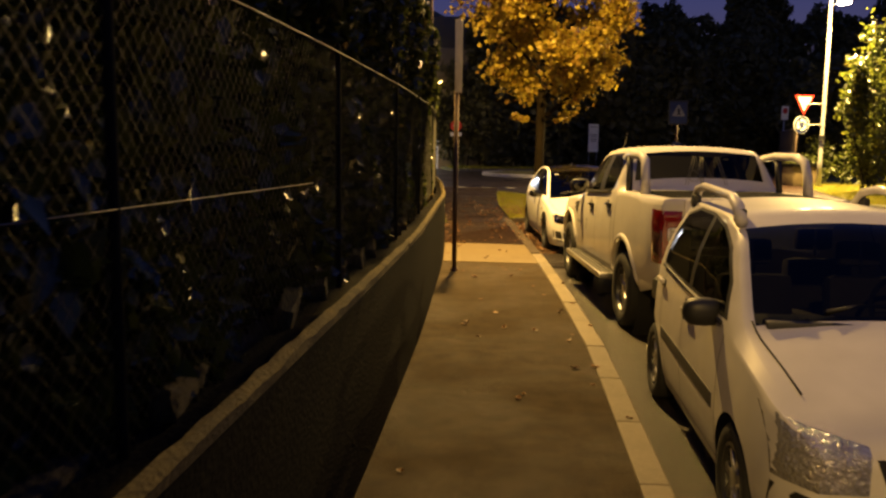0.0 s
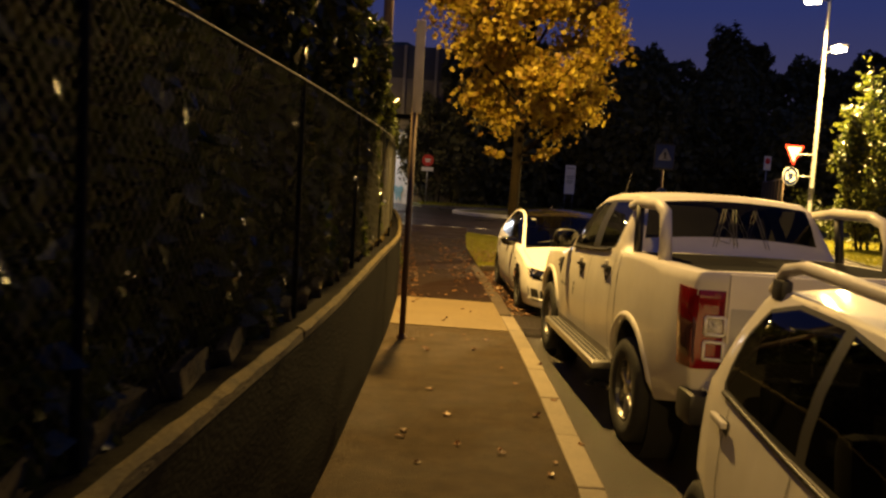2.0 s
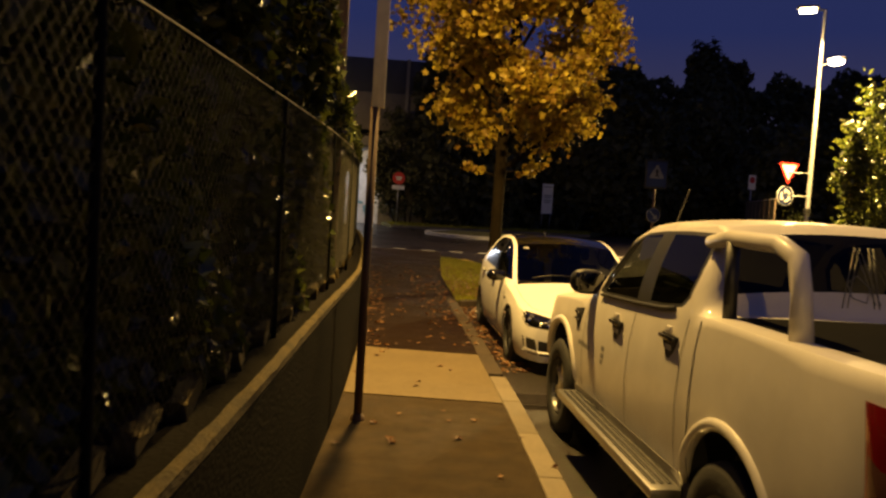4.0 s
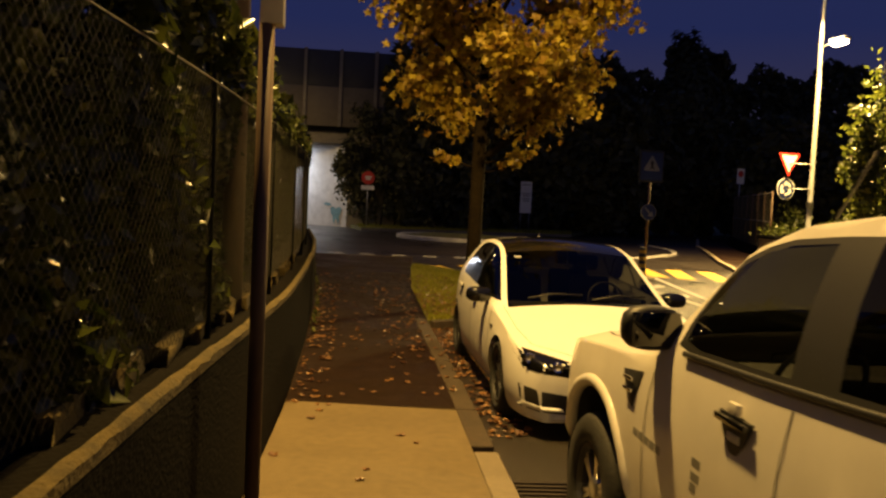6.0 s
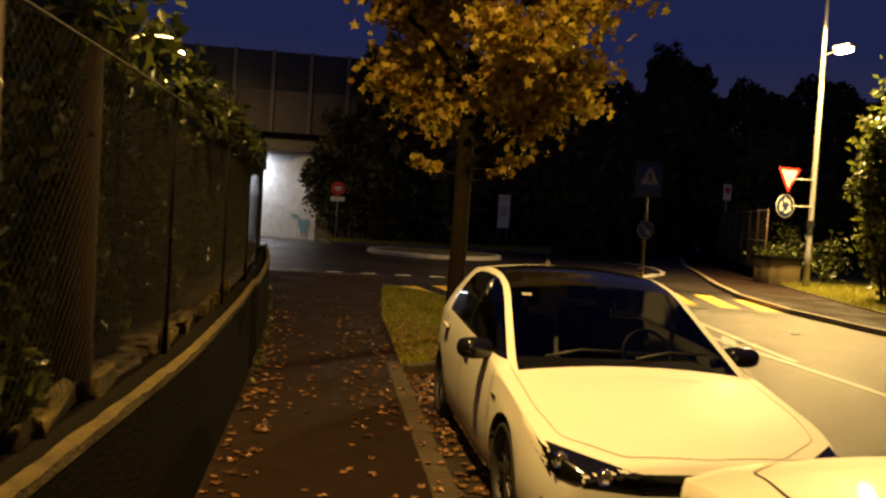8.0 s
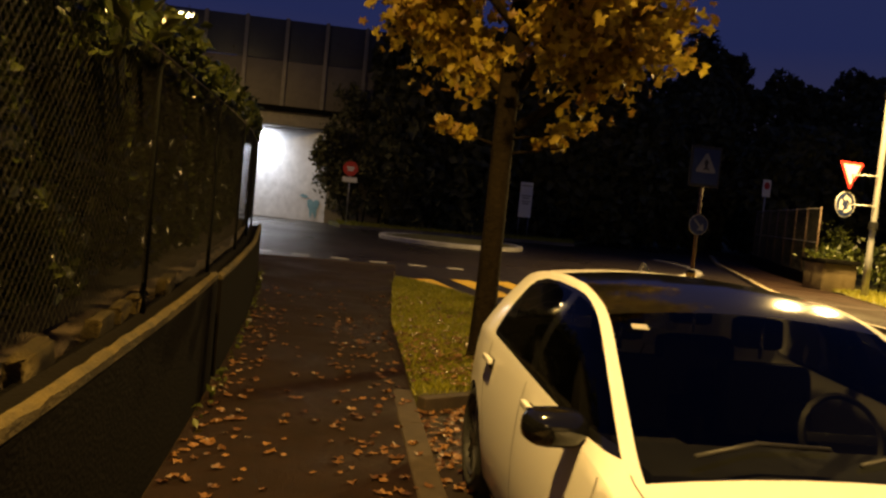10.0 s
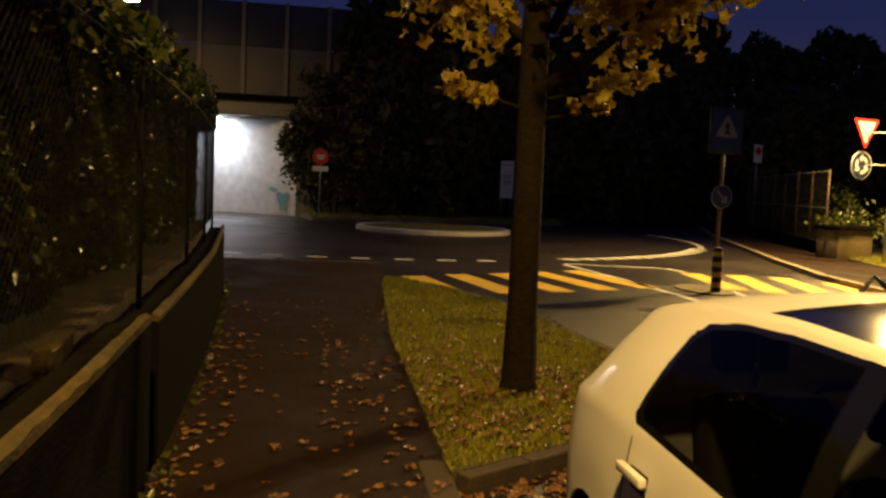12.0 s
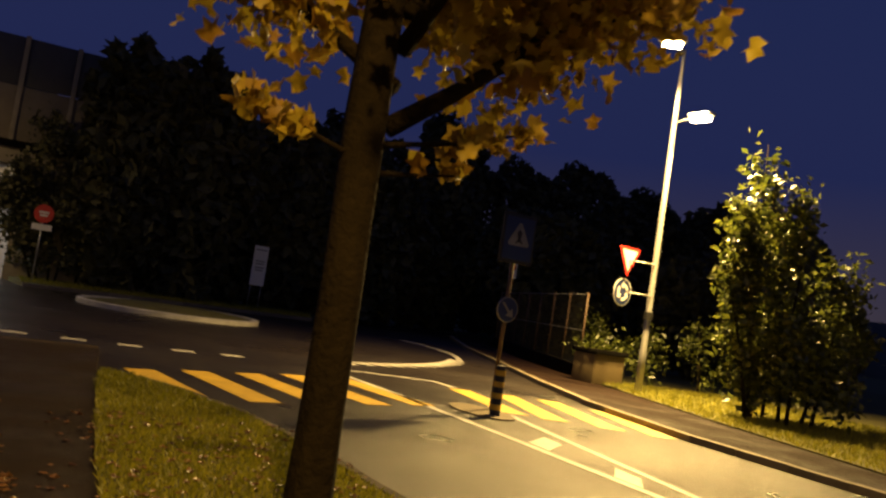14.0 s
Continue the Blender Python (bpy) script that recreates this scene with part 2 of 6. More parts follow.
def box(x0, y0, z0, x1, y1, z1, r=0.0, bm=None, m=None):
    bm = bm or bmesh.new()
    made = bmesh.ops.create_cube(bm, size=1)["verts"]
    for v in made:
        v.co = Vector((x0 + (v.co.x + 0.5) * (x1 - x0), y0 + (v.co.y + 0.5) * (y1 - y0), z0 + (v.co.z + 0.5) * (z1 - z0)))
        if m is not None:
            v.co = m @ v.co
    if r:
        edges = list({e for v in made for e in v.link_edges})
        bmesh.ops.bevel(bm, geom=edges, offset=r, segments=2, affect="EDGES", profile=0.6)
    return bm


def tube(points, radii, n=8, bm=None, squash=1.0):
    """A round bar along points; radii is a number or one for each point."""
    bm = bm or bmesh.new()
    points = [Vector(p) for p in points]
    radii = [radii] * len(points) if isinstance(radii, (int, float)) else radii
    rings, side = [], None
    for i, p in enumerate(points):
        d = (points[min(i + 1, len(points) - 1)] - points[max(i - 1, 0)]).normalized()
        if side is None:
            side = d.orthogonal().normalized()
        side = (side - d * side.dot(d)).normalized()
        up = d.cross(side)
        rings.append([bm.verts.new(p + radii[i] * (math.cos(a) * side + squash * math.sin(a) * up)) for a in (2 * math.pi * k / n for k in range(n))])
    for a, b in zip(rings, rings[1:]):
        for k in range(n):
            bm.faces.new((a[k], a[(k + 1) % n], b[(k + 1) % n], b[k]))
    bm.faces.new(rings[0][::-1])
    bm.faces.new(rings[-1])
    return bm


def lathe(profile, n=28, axis="x", bm=None):
    """Turns (radius, along) pairs about an axis through the origin."""
    bm = bm or bmesh.new()
    rings = []
    for r, a in profile:
        ring = []
        for k in range(n):
            t = 2 * math.pi * k / n
            c, s = r * math.cos(t), r * math.sin(t)
            ring.append(bm.verts.new((a, c, s) if axis == "x" else (c, s, a)))
        rings.append(ring)
    for a, b in zip(rings, rings[1:]):
        for k in range(n):
            bm.faces.new((a[k], a[(k + 1) % n], b[(k + 1) % n], b[k]))
    bmesh.ops.recalc_face_normals(bm, faces=bm.faces)
    return bm


def slab(outline, z0, z1, bm=None):
    """A flat plate with the outline (x, y) between two heights."""
    bm = bm or bmesh.new()
    low, high = [bm.verts.new((x, y, z0)) for x, y in outline], [bm.verts.new((x, y, z1)) for x, y in outline]
    bm.faces.new(low[::-1])
    bm.faces.new(high)
    for i in range(len(outline)):
        j = (i + 1) % len(outline)
        bm.faces.new((low[i], low[j], high[j], high[i]))
    bmesh.ops.recalc_face_normals(bm, faces=bm.faces)
    return bm


def leaf_arrays(centres, size, rng, up=0.0, spread=0.35):
    """Folded leaves of four corners, two faces each, turned at random; up leans their faces to the sky."""
    n = len(centres)
    normal = rng.normal(size=(n, 3))
    normal[:, 2] = np.abs(normal[:, 2]) + up
    normal /= np.linalg.norm(normal, axis=1)[:, None]
    a = np.cross(normal, rng.normal(size=(n, 3)))
    a /= np.linalg.norm(a, axis=1)[:, None] + 1e-9
    b = np.cross(normal, a)
    s = size * (1 + spread * rng.uniform(-1, 1, n))[:, None]
    tip, tail = centres + a * s, centres - a * s
    left, right = centres + b * s * 0.55 + normal * s * 0.22, centres - b * s * 0.55 + normal * s * 0.22
    verts = np.stack([tail, left, tip, right], 1).reshape(-1, 3)
    k = 4 * np.arange(n)[:, None]
    faces = np.concatenate([k + [0, 2, 1], k + [0, 3, 2]], 1).reshape(-1, 3)
    return verts, faces


LOBES = np.array([(1.0, 0.0), (0.42, 0.3), (0.35, 0.85), (-0.1, 0.42), (-0.6, 0.55), (-0.75, 0.0), (-0.6, -0.55), (-0.1, -0.42), (0.35, -0.85), (0.42, -0.3)])


def lobed_arrays(centres, size, rng, up=0.0):
    """Lobed leaves, ten corners round a middle, slightly cupped."""
    n = len(centres)
    normal = rng.normal(size=(n, 3))
    normal[:, 2] += up
    normal /= np.linalg.norm(normal, axis=1)[:, None]
    a = np.cross(normal, rng.normal(size=(n, 3)))
    a /= np.linalg.norm(a, axis=1)[:, None] + 1e-9
    b = np.cross(normal, a)
    s = size * (1 + 0.35 * rng.uniform(-1, 1, n))
    cup = rng.uniform(-0.35, 0.35, (n, 10))
    rim = centres[:, None, :] + s[:, None, None] * (LOBES[None, :, :1] * a[:, None, :] + LOBES[None, :, 1:] * b[:, None, :] + cup[:, :, None] * normal[:, None, :])
    verts = np.concatenate([centres[:, None, :], rim], 1).reshape(-1, 3)
    k = 11 * np.arange(n)[:, None]
    faces = np.stack([np.concatenate([k, k + 1 + i, k + 1 + (i + 1) % 10], 1) for i in range(10)], 1).reshape(-1, 3)
    return verts, faces


def leaf_mesh(name, centres, size, material, parent, seed, up=0.0, label="", kind="", lobed=False):
    rng = np.random.default_rng(seed)
    v, f = (lobed_arrays if lobed else leaf_arrays)(np.asarray(centres, float), size, rng, up)
    mesh = bpy.data.meshes.new(name)
    mesh.vertices.add(len(v))
    mesh.vertices.foreach_set("co", v.ravel())
    mesh.loops.add(f.size)
    mesh.loops.foreach_set("vertex_index", f.ravel().astype(np.int32))
    mesh.polygons.add(len(f))
    mesh.polygons.foreach_set("loop_start", np.arange(0, f.size, 3, dtype=np.int32))
    mesh.polygons.foreach_set("loop_total", np.full(len(f), 3, dtype=np.int32))
    mesh.materials.append(material)
    mesh.update()
    mesh.validate()
    return tagged(link(name, mesh, parent, label), kind=kind)


def curve(table):
    xs, ys = [p[0] for p in table], [p[1] for p in table]

    def at(v):
        return float(np.mean(np.interp([v - 0.6, v - 0.3, v, v + 0.3, v + 0.6], xs, ys)))
    return at


# ---- plan ----
wall_x = curve([(-10, -2.7), (-6, -2.0), (0, -1.08), (4.7, -0.54), (8.2, -0.23), (12.5, 0.05), (15, 0.15), (18, 0.17), (21, 0.14), (24, 0.05), (28.4, -0.25), (31, -0.6)])
kerb_x = curve([(-10, -0.9), (-6, -0.25), (0, 0.52), (4.75, 1.1), (6.1, 1.24), (7.76, 1.4), (9.9, 1.52), (12.45, 1.63), (16, 1.72), (19.6, 1.75), (24, 1.85), (28, 2.15), (32, 2.5)])
ROAD, WALL_TOP, WALL_END = -0.1, 0.99, 28.5
RING = Vector((3.0, 46.0))


def grid_steps(a, b, step):
    n = max(1, round((b - a) / step))
    return [a + (b - a) * i / n for i in range(n + 1)]


# ---- ground, road, footways ----
tagged(part("ground", slab([(-300, -200), (300, -200), (300, 400), (-300, 400)], -0.6, -0.16), GRASS_GROUND, None), "dark rough grass and earth reaching to the horizon", "ground", kind="structure")
ring = [(RING.x + 16 * math.cos(a), RING.y + 10.5 * math.sin(a)) for a in np.linspace(-0.2, math.pi + 0.35, 30)]
road_outline = [(-0.9, -12), (11.2, -12), (11.25, 15), (11.3, 25.5), (11.35, 28.1), (11.95, 31.5), (13.2, 35.4), (14.9, 40), (17.4, 47), (21.5, 56.4), (25, 62), (17, 62), (13, 53.5)] + [(9.5, 52.6), (5.0, 51.6), (1.3, 50.6), (0.7, 54.2), (-3.2, 56.4), (-9, 60), (-14, 52), (-14, 32), (-0.5, 28.2)]
tagged(part("road", slab(road_outline, -0.5, ROAD), ASPHALT, None), "worn damp dark asphalt road and roundabout", "road", kind="structure")
ys = grid_steps(-10, 32.2, 0.6)
foot = [(wall_x(y) - 0.02 if y < WALL_END else wall_x(y) - 1.0 * (y - WALL_END), y) for y in ys]
foot_r = [(kerb_x(y) - (0.165 if y < 19.7 else 0.0), y) for y in ys]
pavement = tagged(part("pavement", slab(foot + foot_r[::-1], -0.4, 0.0), PAVE, None), "reddish brown asphalt footway scattered with fallen leaves", "pavement", kind="structure")
dark_ys = [15.06] + grid_steps(15.6, 31.8, 0.6)
part("relaid_surface", slab([(wall_x(v) + 0.005 if v < WALL_END else wall_x(v) - 0.9 * (v - WALL_END), v) for v in dark_ys] + [(kerb_x(v) - (0.17 if v < 19.7 else 0.01), v) for v in dark_ys[::-1]], -0.05, 0.004), PAVE_DARK, pavement, "darker reddish relaid asphalt")
concrete_band = part("concrete_slab", slab([(wall_x(12.95) + 0.01, 12.95), (kerb_x(12.8) - 0.17, 12.78), (kerb_x(14.9) - 0.17, 14.95), (wall_x(15.17) + 0.01, 15.17)], -0.05, 0.009), CONCRETE, pavement, "pale worn concrete slab set in the footway")

kerb_left = thing("kerb", "row of worn granite kerbstones beside the parking lane", "kerb", kind="structure")


def kerbstones(parent, line, width, z0, z1, length=1.0, material=KERB):
    """Kerbstones end to end along a line of (x, y), each a bevelled stone of its own."""
    bm = box(0, -length / 2 + 0.004, z0, width, length / 2 - 0.004, z1, 0.012)
    mesh = bpy.data.meshes.new("kerbstone")
    for f in bm.faces:
        f.smooth = False
    bm.to_mesh(mesh)
    bm.free()
    mesh.materials.append(material)
    rng = random.Random(4)
    carry = 0.0
    for (xa, ya), (xb, yb) in zip(line, line[1:]):
        d = math.hypot(xb - xa, yb - ya)
        u = carry + length / 2
        while u <= d:
            f = u / d
            link("kerbstone", mesh, parent, "", pose(xa + (xb - xa) * f, ya + (yb - ya) * f, rng.uniform(-0.004, 0.004), 0, 0, math.degrees(math.atan2(yb - ya, xb - xa)) - 90 + rng.uniform(-0.4, 0.4)))
            u += length
        carry = u - length / 2 - d


kerbstones(kerb_left, [(kerb_x(y) - 0.165, y) for y in grid_steps(-8, 14.0, 1.0)], 0.165, -0.3, 0.008)
kerbstones(kerb_left, [(kerb_x(y) - 0.165, y) for y in grid_steps(14.0, 20.0, 1.0)], 0.165, -0.3, 0.006, 1.0, KERB_DIRTY)

# grass verge round the tree
verge_line = [(1.76, 19.75), (2.75, 20.35), (3.55, 20.75), (3.95, 21.6), (3.95, 23.0), (3.78, 25.2), (3.55, 26.7), (3.1, 28.0), (2.6, 29.0), (2.35, 29.3)]
verge_in = [(kerb_x(y) + 0.005, y) for y in grid_steps(29.0, 20.0, -1.0)]
verge = thing("grass_verge", "mown grass verge with fallen autumn leaves round the street tree", "verge", kind="structure")
part("turf", slab(verge_line + verge_in, -0.4, 0.015), GRASS_GROUND, verge)
verge_kerb = thing("kerb", "low stone kerb round the grass verge", "kerb", kind="structure")
kerbstones(verge_kerb, [(x + 0.02, y) for x, y in verge_line[:-1]], 0.11, -0.3, 0.02, 0.5, KERB_DIRTY)


def inside(x, y, poly):
    hit = False
    for (xa, ya), (xb, yb) in zip(poly, poly[1:] + poly[:1]):
        if (ya > y) != (yb > y) and x < (xb - xa) * (y - ya) / (yb - ya) + xa:
            hit = not hit
    return hit


def grass_blades(name, poly, count, z, height, parent, seed, label=""):
    """Short blades, three corners each, inside an outline."""
    rng = np.random.default_rng(seed)
    xs, yv = [p[0] for p in poly], [p[1] for p in poly]
    pts = []
    while len(pts) < count:
        x, y = rng.uniform(min(xs), max(xs)), rng.uniform(min(yv), max(yv))
        if inside(x, y, poly):
            pts.append((x, y))
    pts = np.array(pts)
    a = rng.uniform(0, 2 * np.pi, count)
    h = height * rng.uniform(0.4, 1.2, count)
    w = 0.006 + height * 0.06
    dx, dy = np.cos(a) * w, np.sin(a) * w
    lean = rng.normal(0, 0.5, (count, 2)) * h[:, None]
    zz = np.full(count, z)
    v = np.stack([np.stack([pts[:, 0] - dx, pts[:, 1] - dy, zz], 1), np.stack([pts[:, 0] + dx, pts[:, 1] + dy, zz], 1), np.stack([pts[:, 0] + lean[:, 0], pts[:, 1] + lean[:, 1], zz + h], 1)], 1).reshape(-1, 3)
    return tagged(raw(name, v, np.arange(3 * count).reshape(-1, 3), GRASS, parent, label), kind="stuff")


grass_blades("grass", verge_line + verge_in, 26000, 0.01, 0.06, verge, 3)

# right-hand footway, lawn, far bank
right_kerb = [(11.2, -12), (11.25, 15), (11.3, 25.5), (11.35, 28.1), (11.95, 31.5), (13.2, 35.4), (14.9, 40), (17.4, 47), (21.5, 56.4)]
right_back = [(24, 56), (20.9, 51.3), (17.9, 43.6), (16.2, 38.1), (15.5, 34.9), (14.25, 30.6), (13.0, 25.3), (12.9, 15), (12.9, -12)]
far_pave = tagged(part("pavement", slab([(x + 0.16, y) for x, y in right_kerb] + right_back, -0.4, 0.0), PAVE_DARK, None), "brown asphalt footway on the far side of the road", "pavement", kind="structure")
right_kerb_ob = thing("kerb", "granite kerb along the opposite footway", "kerb", kind="structure")
kerbstones(right_kerb_ob, right_kerb[1:], 0.16, -0.3, 0.012)
lawn = thing("lawn", "lamplit grass behind the opposite footway", "grass", kind="structure")
lawn_line = [(16.2, 37.0), (15.5, 34.9), (14.25, 30.6), (13.0, 25.3), (12.9, 10), (40, 10), (40, 37)]
part("turf", slab(lawn_line, -0.4, 0.03), GRASS_GROUND, lawn)
grass_blades("grass", [(16.2, 37.0), (15.5, 34.9), (14.25, 30.6), (13.0, 25.3), (15, 24), (22, 30), (22, 37)], 22000, 0.02, 0.11, lawn, 5)
bank = thing("grass_bank", "dark grass bank beyond the roundabout", "grass", kind="structure")
bank_line = [(1.3, 50.6), (5, 51.6), (9.5, 52.6), (13, 53.5), (17, 62), (17, 66), (0.5, 66), (0.8, 54.4)]
part("turf", slab(bank_line, -0.4, 0.04), GRASS_GROUND, bank)
grass_blades("grass", [(1.3, 50.7), (5, 51.7), (9.5, 52.7), (13, 53.6), (14, 57), (1.2, 55)], 9000, 0.03, 0.16, bank, 6)
bank_kerb = thing("kerb", "pale stone kerb along the grass bank", "kerb", kind="structure")
kerbstones(bank_kerb, bank_line[:4], 0.16, -0.3, 0.03)

# roundabout island
island = thing("roundabout_island", "low round traffic island with a pale painted kerb", "traffic island", kind="structure")
part("kerb_ring", lathe([(2.65, -0.12), (2.85, -0.12), (2.85, 0.03), (2.8, 0.05), (2.65, 0.05), (2.65, -0.12)], 64, "z"), WHITE_LINE, island, m=pose(5.7, 45.8, 0))
part("turf", lathe([(2.65, 0.0), (1.8, 0.1), (0.01, 0.16)], 40, "z"), GRASS_GROUND, island, m=pose(5.7, 45.8, 0))

# road markings
crossing = thing("zebra_crossing", "yellow striped zebra crossing painted on asphalt", "zebra crossing", kind="structure")
ZT = ROAD + 0.005


def stripe(parent, name, corners, material):
    return part(name, slab(corners, ROAD - 0.01, ZT), material, parent)


for fl, nl in (((2.72, 30.44), (3.12, 27.93)), ((3.61, 30.9), (4.06, 28.27)), ((4.53, 31.28), (5.02, 28.6)), ((5.42, 31.72), (5.97, 28.98)), ((6.33, 32.2), (6.9, 29.35)), ((9.05, 32.32), (8.62, 29.5)), ((10.02, 32.15), (9.2, 29.15)), ((10.88, 31.9), (10.06, 28.72)), ((11.55, 31.0), (10.8, 28.3))):
    stripe(crossing, "stripe", [fl, (fl[0] + 0.46, fl[1] + 0.16 * (1 if fl[0] < 8 else -0.5)), (nl[0] + 0.47, nl[1] + 0.14 * (1 if fl[0] < 8 else -0.8)), nl], YELLOW)
marks = thing("road_markings", "worn white lines and give-way dashes on the road", "road marking", kind="structure")


def line_strip(points, width, name="line"):
    for (xa, ya), (xb, yb) in zip(points, points[1:]):
        d = Vector((xb - xa, yb - ya)).normalized() * (width / 2)
        stripe(marks, name, [(xa - d.y, ya + d.x), (xb - d.y, yb + d.x), (xb + d.y, yb - d.x), (xa + d.y, ya - d.x)], WHITE_LINE)


line_strip([(6.84, 33.65), (7.15, 30.6), (7.28, 27.4), (7.38, 22.0), (7.42, 14), (7.4, -6)], 0.13)
line_strip([(8.62, 29.3), (8.33, 27.4), (8.05, 25.4), (7.75, 23.2), (7.55, 21.5)], 0.12)
line_strip([(6.9, 33.75), (9.15, 33.3), (9.3, 32.5)], 0.12)
for y in (26.6, 24.8, 23.2):
    stripe(marks, "hatch", [(7.42, y + 0.25), (8.05 - 0.1 * (27 - y), y + 0.75), (8.02 - 0.1 * (27 - y), y + 0.25), (7.42, y - 0.25)], WHITE_LINE)
for a in np.linspace(-112, -80, 8):
    c, s = math.cos(radians(a)), math.sin(radians(a))
    w = radians(1.0)
    stripe(marks, "dash", [(RING.x + r * math.cos(radians(a) + e), RING.y + r * math.sin(radians(a) + e)) for r, e in ((12.05, -w), (12.05, w), (12.3, w), (12.3, -w))], WHITE_LINE)
for a in np.linspace(-68, -30, 15):
    stripe(marks, "tooth", [(RING.x + r * math.cos(radians(a) + e), RING.y + r * math.sin(radians(a) + e)) for r, e in ((11.65, -0.022), (11.65, 0.022), (12.2, 0.004), (12.2, -0.004))], WHITE_LINE)
line_strip([(RING.x + 12.0 * math.cos(radians(a)), RING.y + 12.0 * math.sin(radians(a))) for a in np.linspace(-30, 8, 9)], 0.2)

# drain in the gutter
drain = thing("drain_grate", "rusty cast iron drain grate in the gutter", "drain", pose(1.88, 13.28, ROAD, 0, 0, -3))
part("frame", box(-0.2, -0.25, -0.03, 0.2, 0.25, 0.012, 0.004), IRON, drain)
grate_bar = None
for i in range(7):
    ob = part("bar", box(-0.18, -0.015, 0.008, 0.18, 0.015, 0.03, 0.003), IRON, drain, m=pose(0, -0.21 + 0.07 * i, 0)) if grate_bar is None else link("bar", grate_bar, drain, "", pose(0, -0.21 + 0.07 * i, 0))
    grate_bar = ob.data

# ---- garden wall, fence, hedge ----
garden_wall = thing("wall_garden", "rendered garden wall coloured near-black for its shaded face, with a mossy coping", "wall", kind="structure")


# the wall's top steps down gently along the footway
wall_drop = curve([(-10, 0.06), (4.5, 0.06), (8.0, 0.0), (12.0, 0.0), (15.6, -0.1), (18, -0.115), (20, -0.1), (31, -0.08)])


def wall_run(name, ya, yb, x_out, x_in, za, zb, material, label="", wob=0.0, step=0.35, n=2):
    """A wall that follows the footway's edge, between two offsets from it."""
    bm, rings = bmesh.new(), []
    rng = random.Random(int(ya * 7 + za * 100))
    for y in grid_steps(ya, yb, step):
        x, h = wall_x(y), wall_drop(y)
        q = [rng.uniform(-wob, wob) for _ in range(4)]
        rings.append([bm.verts.new(p) for p in ((x + x_out, y, za + h), (x + x_out + q[0], y, zb + h - 0.015 + q[1]), (x + x_out - 0.02 + q[0], y, zb + h + q[1]), (x + x_in + 0.02, y, zb + h + q[2]), (x + x_in, y, za + h))])
    for a, b in zip(rings, rings[1:]):
        for k in range(5):
            bm.faces.new((a[k], a[(k + 1) % 5], b[(k + 1) % 5], b[k]))
    bm.faces.new(rings[0])
    bm.faces.new(rings[-1][::-1])
    bmesh.ops.recalc_face_normals(bm, faces=bm.faces)
    return part(name, bm, material, garden_wall, label, sharp=30)


# wall body in the colour darkened for shade, below the paler coping
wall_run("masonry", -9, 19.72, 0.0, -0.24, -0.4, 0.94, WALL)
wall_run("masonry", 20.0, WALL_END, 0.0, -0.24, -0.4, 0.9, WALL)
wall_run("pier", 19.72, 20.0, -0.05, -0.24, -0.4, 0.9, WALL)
wall_run("coping", -9, 7.16, 0.0, -0.062, 0.938, WALL_TOP, COPING, "moss-covered coping", 0.006, 0.12)
wall_run("coping", 7.2, 19.72, 0.0, -0.062, 0.938, WALL_TOP, COPING, "moss-covered coping", 0.006, 0.12)
wall_run("coping", 20.0, WALL_END, 0.0, -0.062, 0.898, 0.94, COPING, "moss-covered coping", 0.006, 0.12)
bed = tagged(wall_run("soil_bed", -9, 30.2, -0.28, -3.5, 0.3, 0.93, SOIL, "", 0.03, 0.2), "leaf-littered soil bed behind the wall", "soil", kind="structure")
bed.parent = None
stone_edge = thing("stone_edging", "broken row of rough edging stones behind the fence", "edging", kind="structure")
rng = random.Random(11)
y = 0.5
while y < 19:
    ln = rng.uniform(0.25, 0.6)
    if rng.random() < 0.85:
        bm = box(-0.035, -ln / 2, -0.05, 0.035, ln / 2, 0.05, 0.015)
        for v in bm.verts:
            v.co += Vector((rng.uniform(-1, 1), rng.uniform(-1, 1), rng.uniform(-1, 1))) * 0.012
        part("stone", bm, COPING, stone_edge, m=pose(wall_x(y) - 0.235, y, 0.975 + wall_drop(y), rng.uniform(-4, 4), rng.uniform(-6, 6), 4))
    y += ln + rng.uniform(0.02, 0.1)

FENCE_TOP = 2.25
fence = thing("chain_link_fence", "tall dark chain-link fence on posts against the hedge", "fence")
OFF = -0.18
post_mesh = None
for y in grid_steps(-7.4, 28.0, 2.45):
    m = pose(wall_x(y) + OFF, y, 0)
    if post_mesh is None:
        ob = part("post", tube([(0, 0, 0.8), (0, 0, FENCE_TOP + 0.03), (0, 0, FENCE_TOP + 0.05)], [0.016, 0.016, 0.008], 8), POST_GREEN, fence, m=m)
        post_mesh = ob.data
    else:
        link("post", post_mesh, fence, "", m)
part("rail", tube([(wall_x(y) + OFF + 0.012, y, FENCE_TOP) for y in grid_steps(-9, 28.3, 0.5)], 0.0045, 5), BRIGHT_WIRE, fence)
part("tension_wire", tube([(wall_x(y) + OFF + 0.012, y, 1.675 - 0.018 * y) for y in grid_steps(2.1, 4.6, 0.5)], 0.0024, 5), BRIGHT_WIRE, fence)


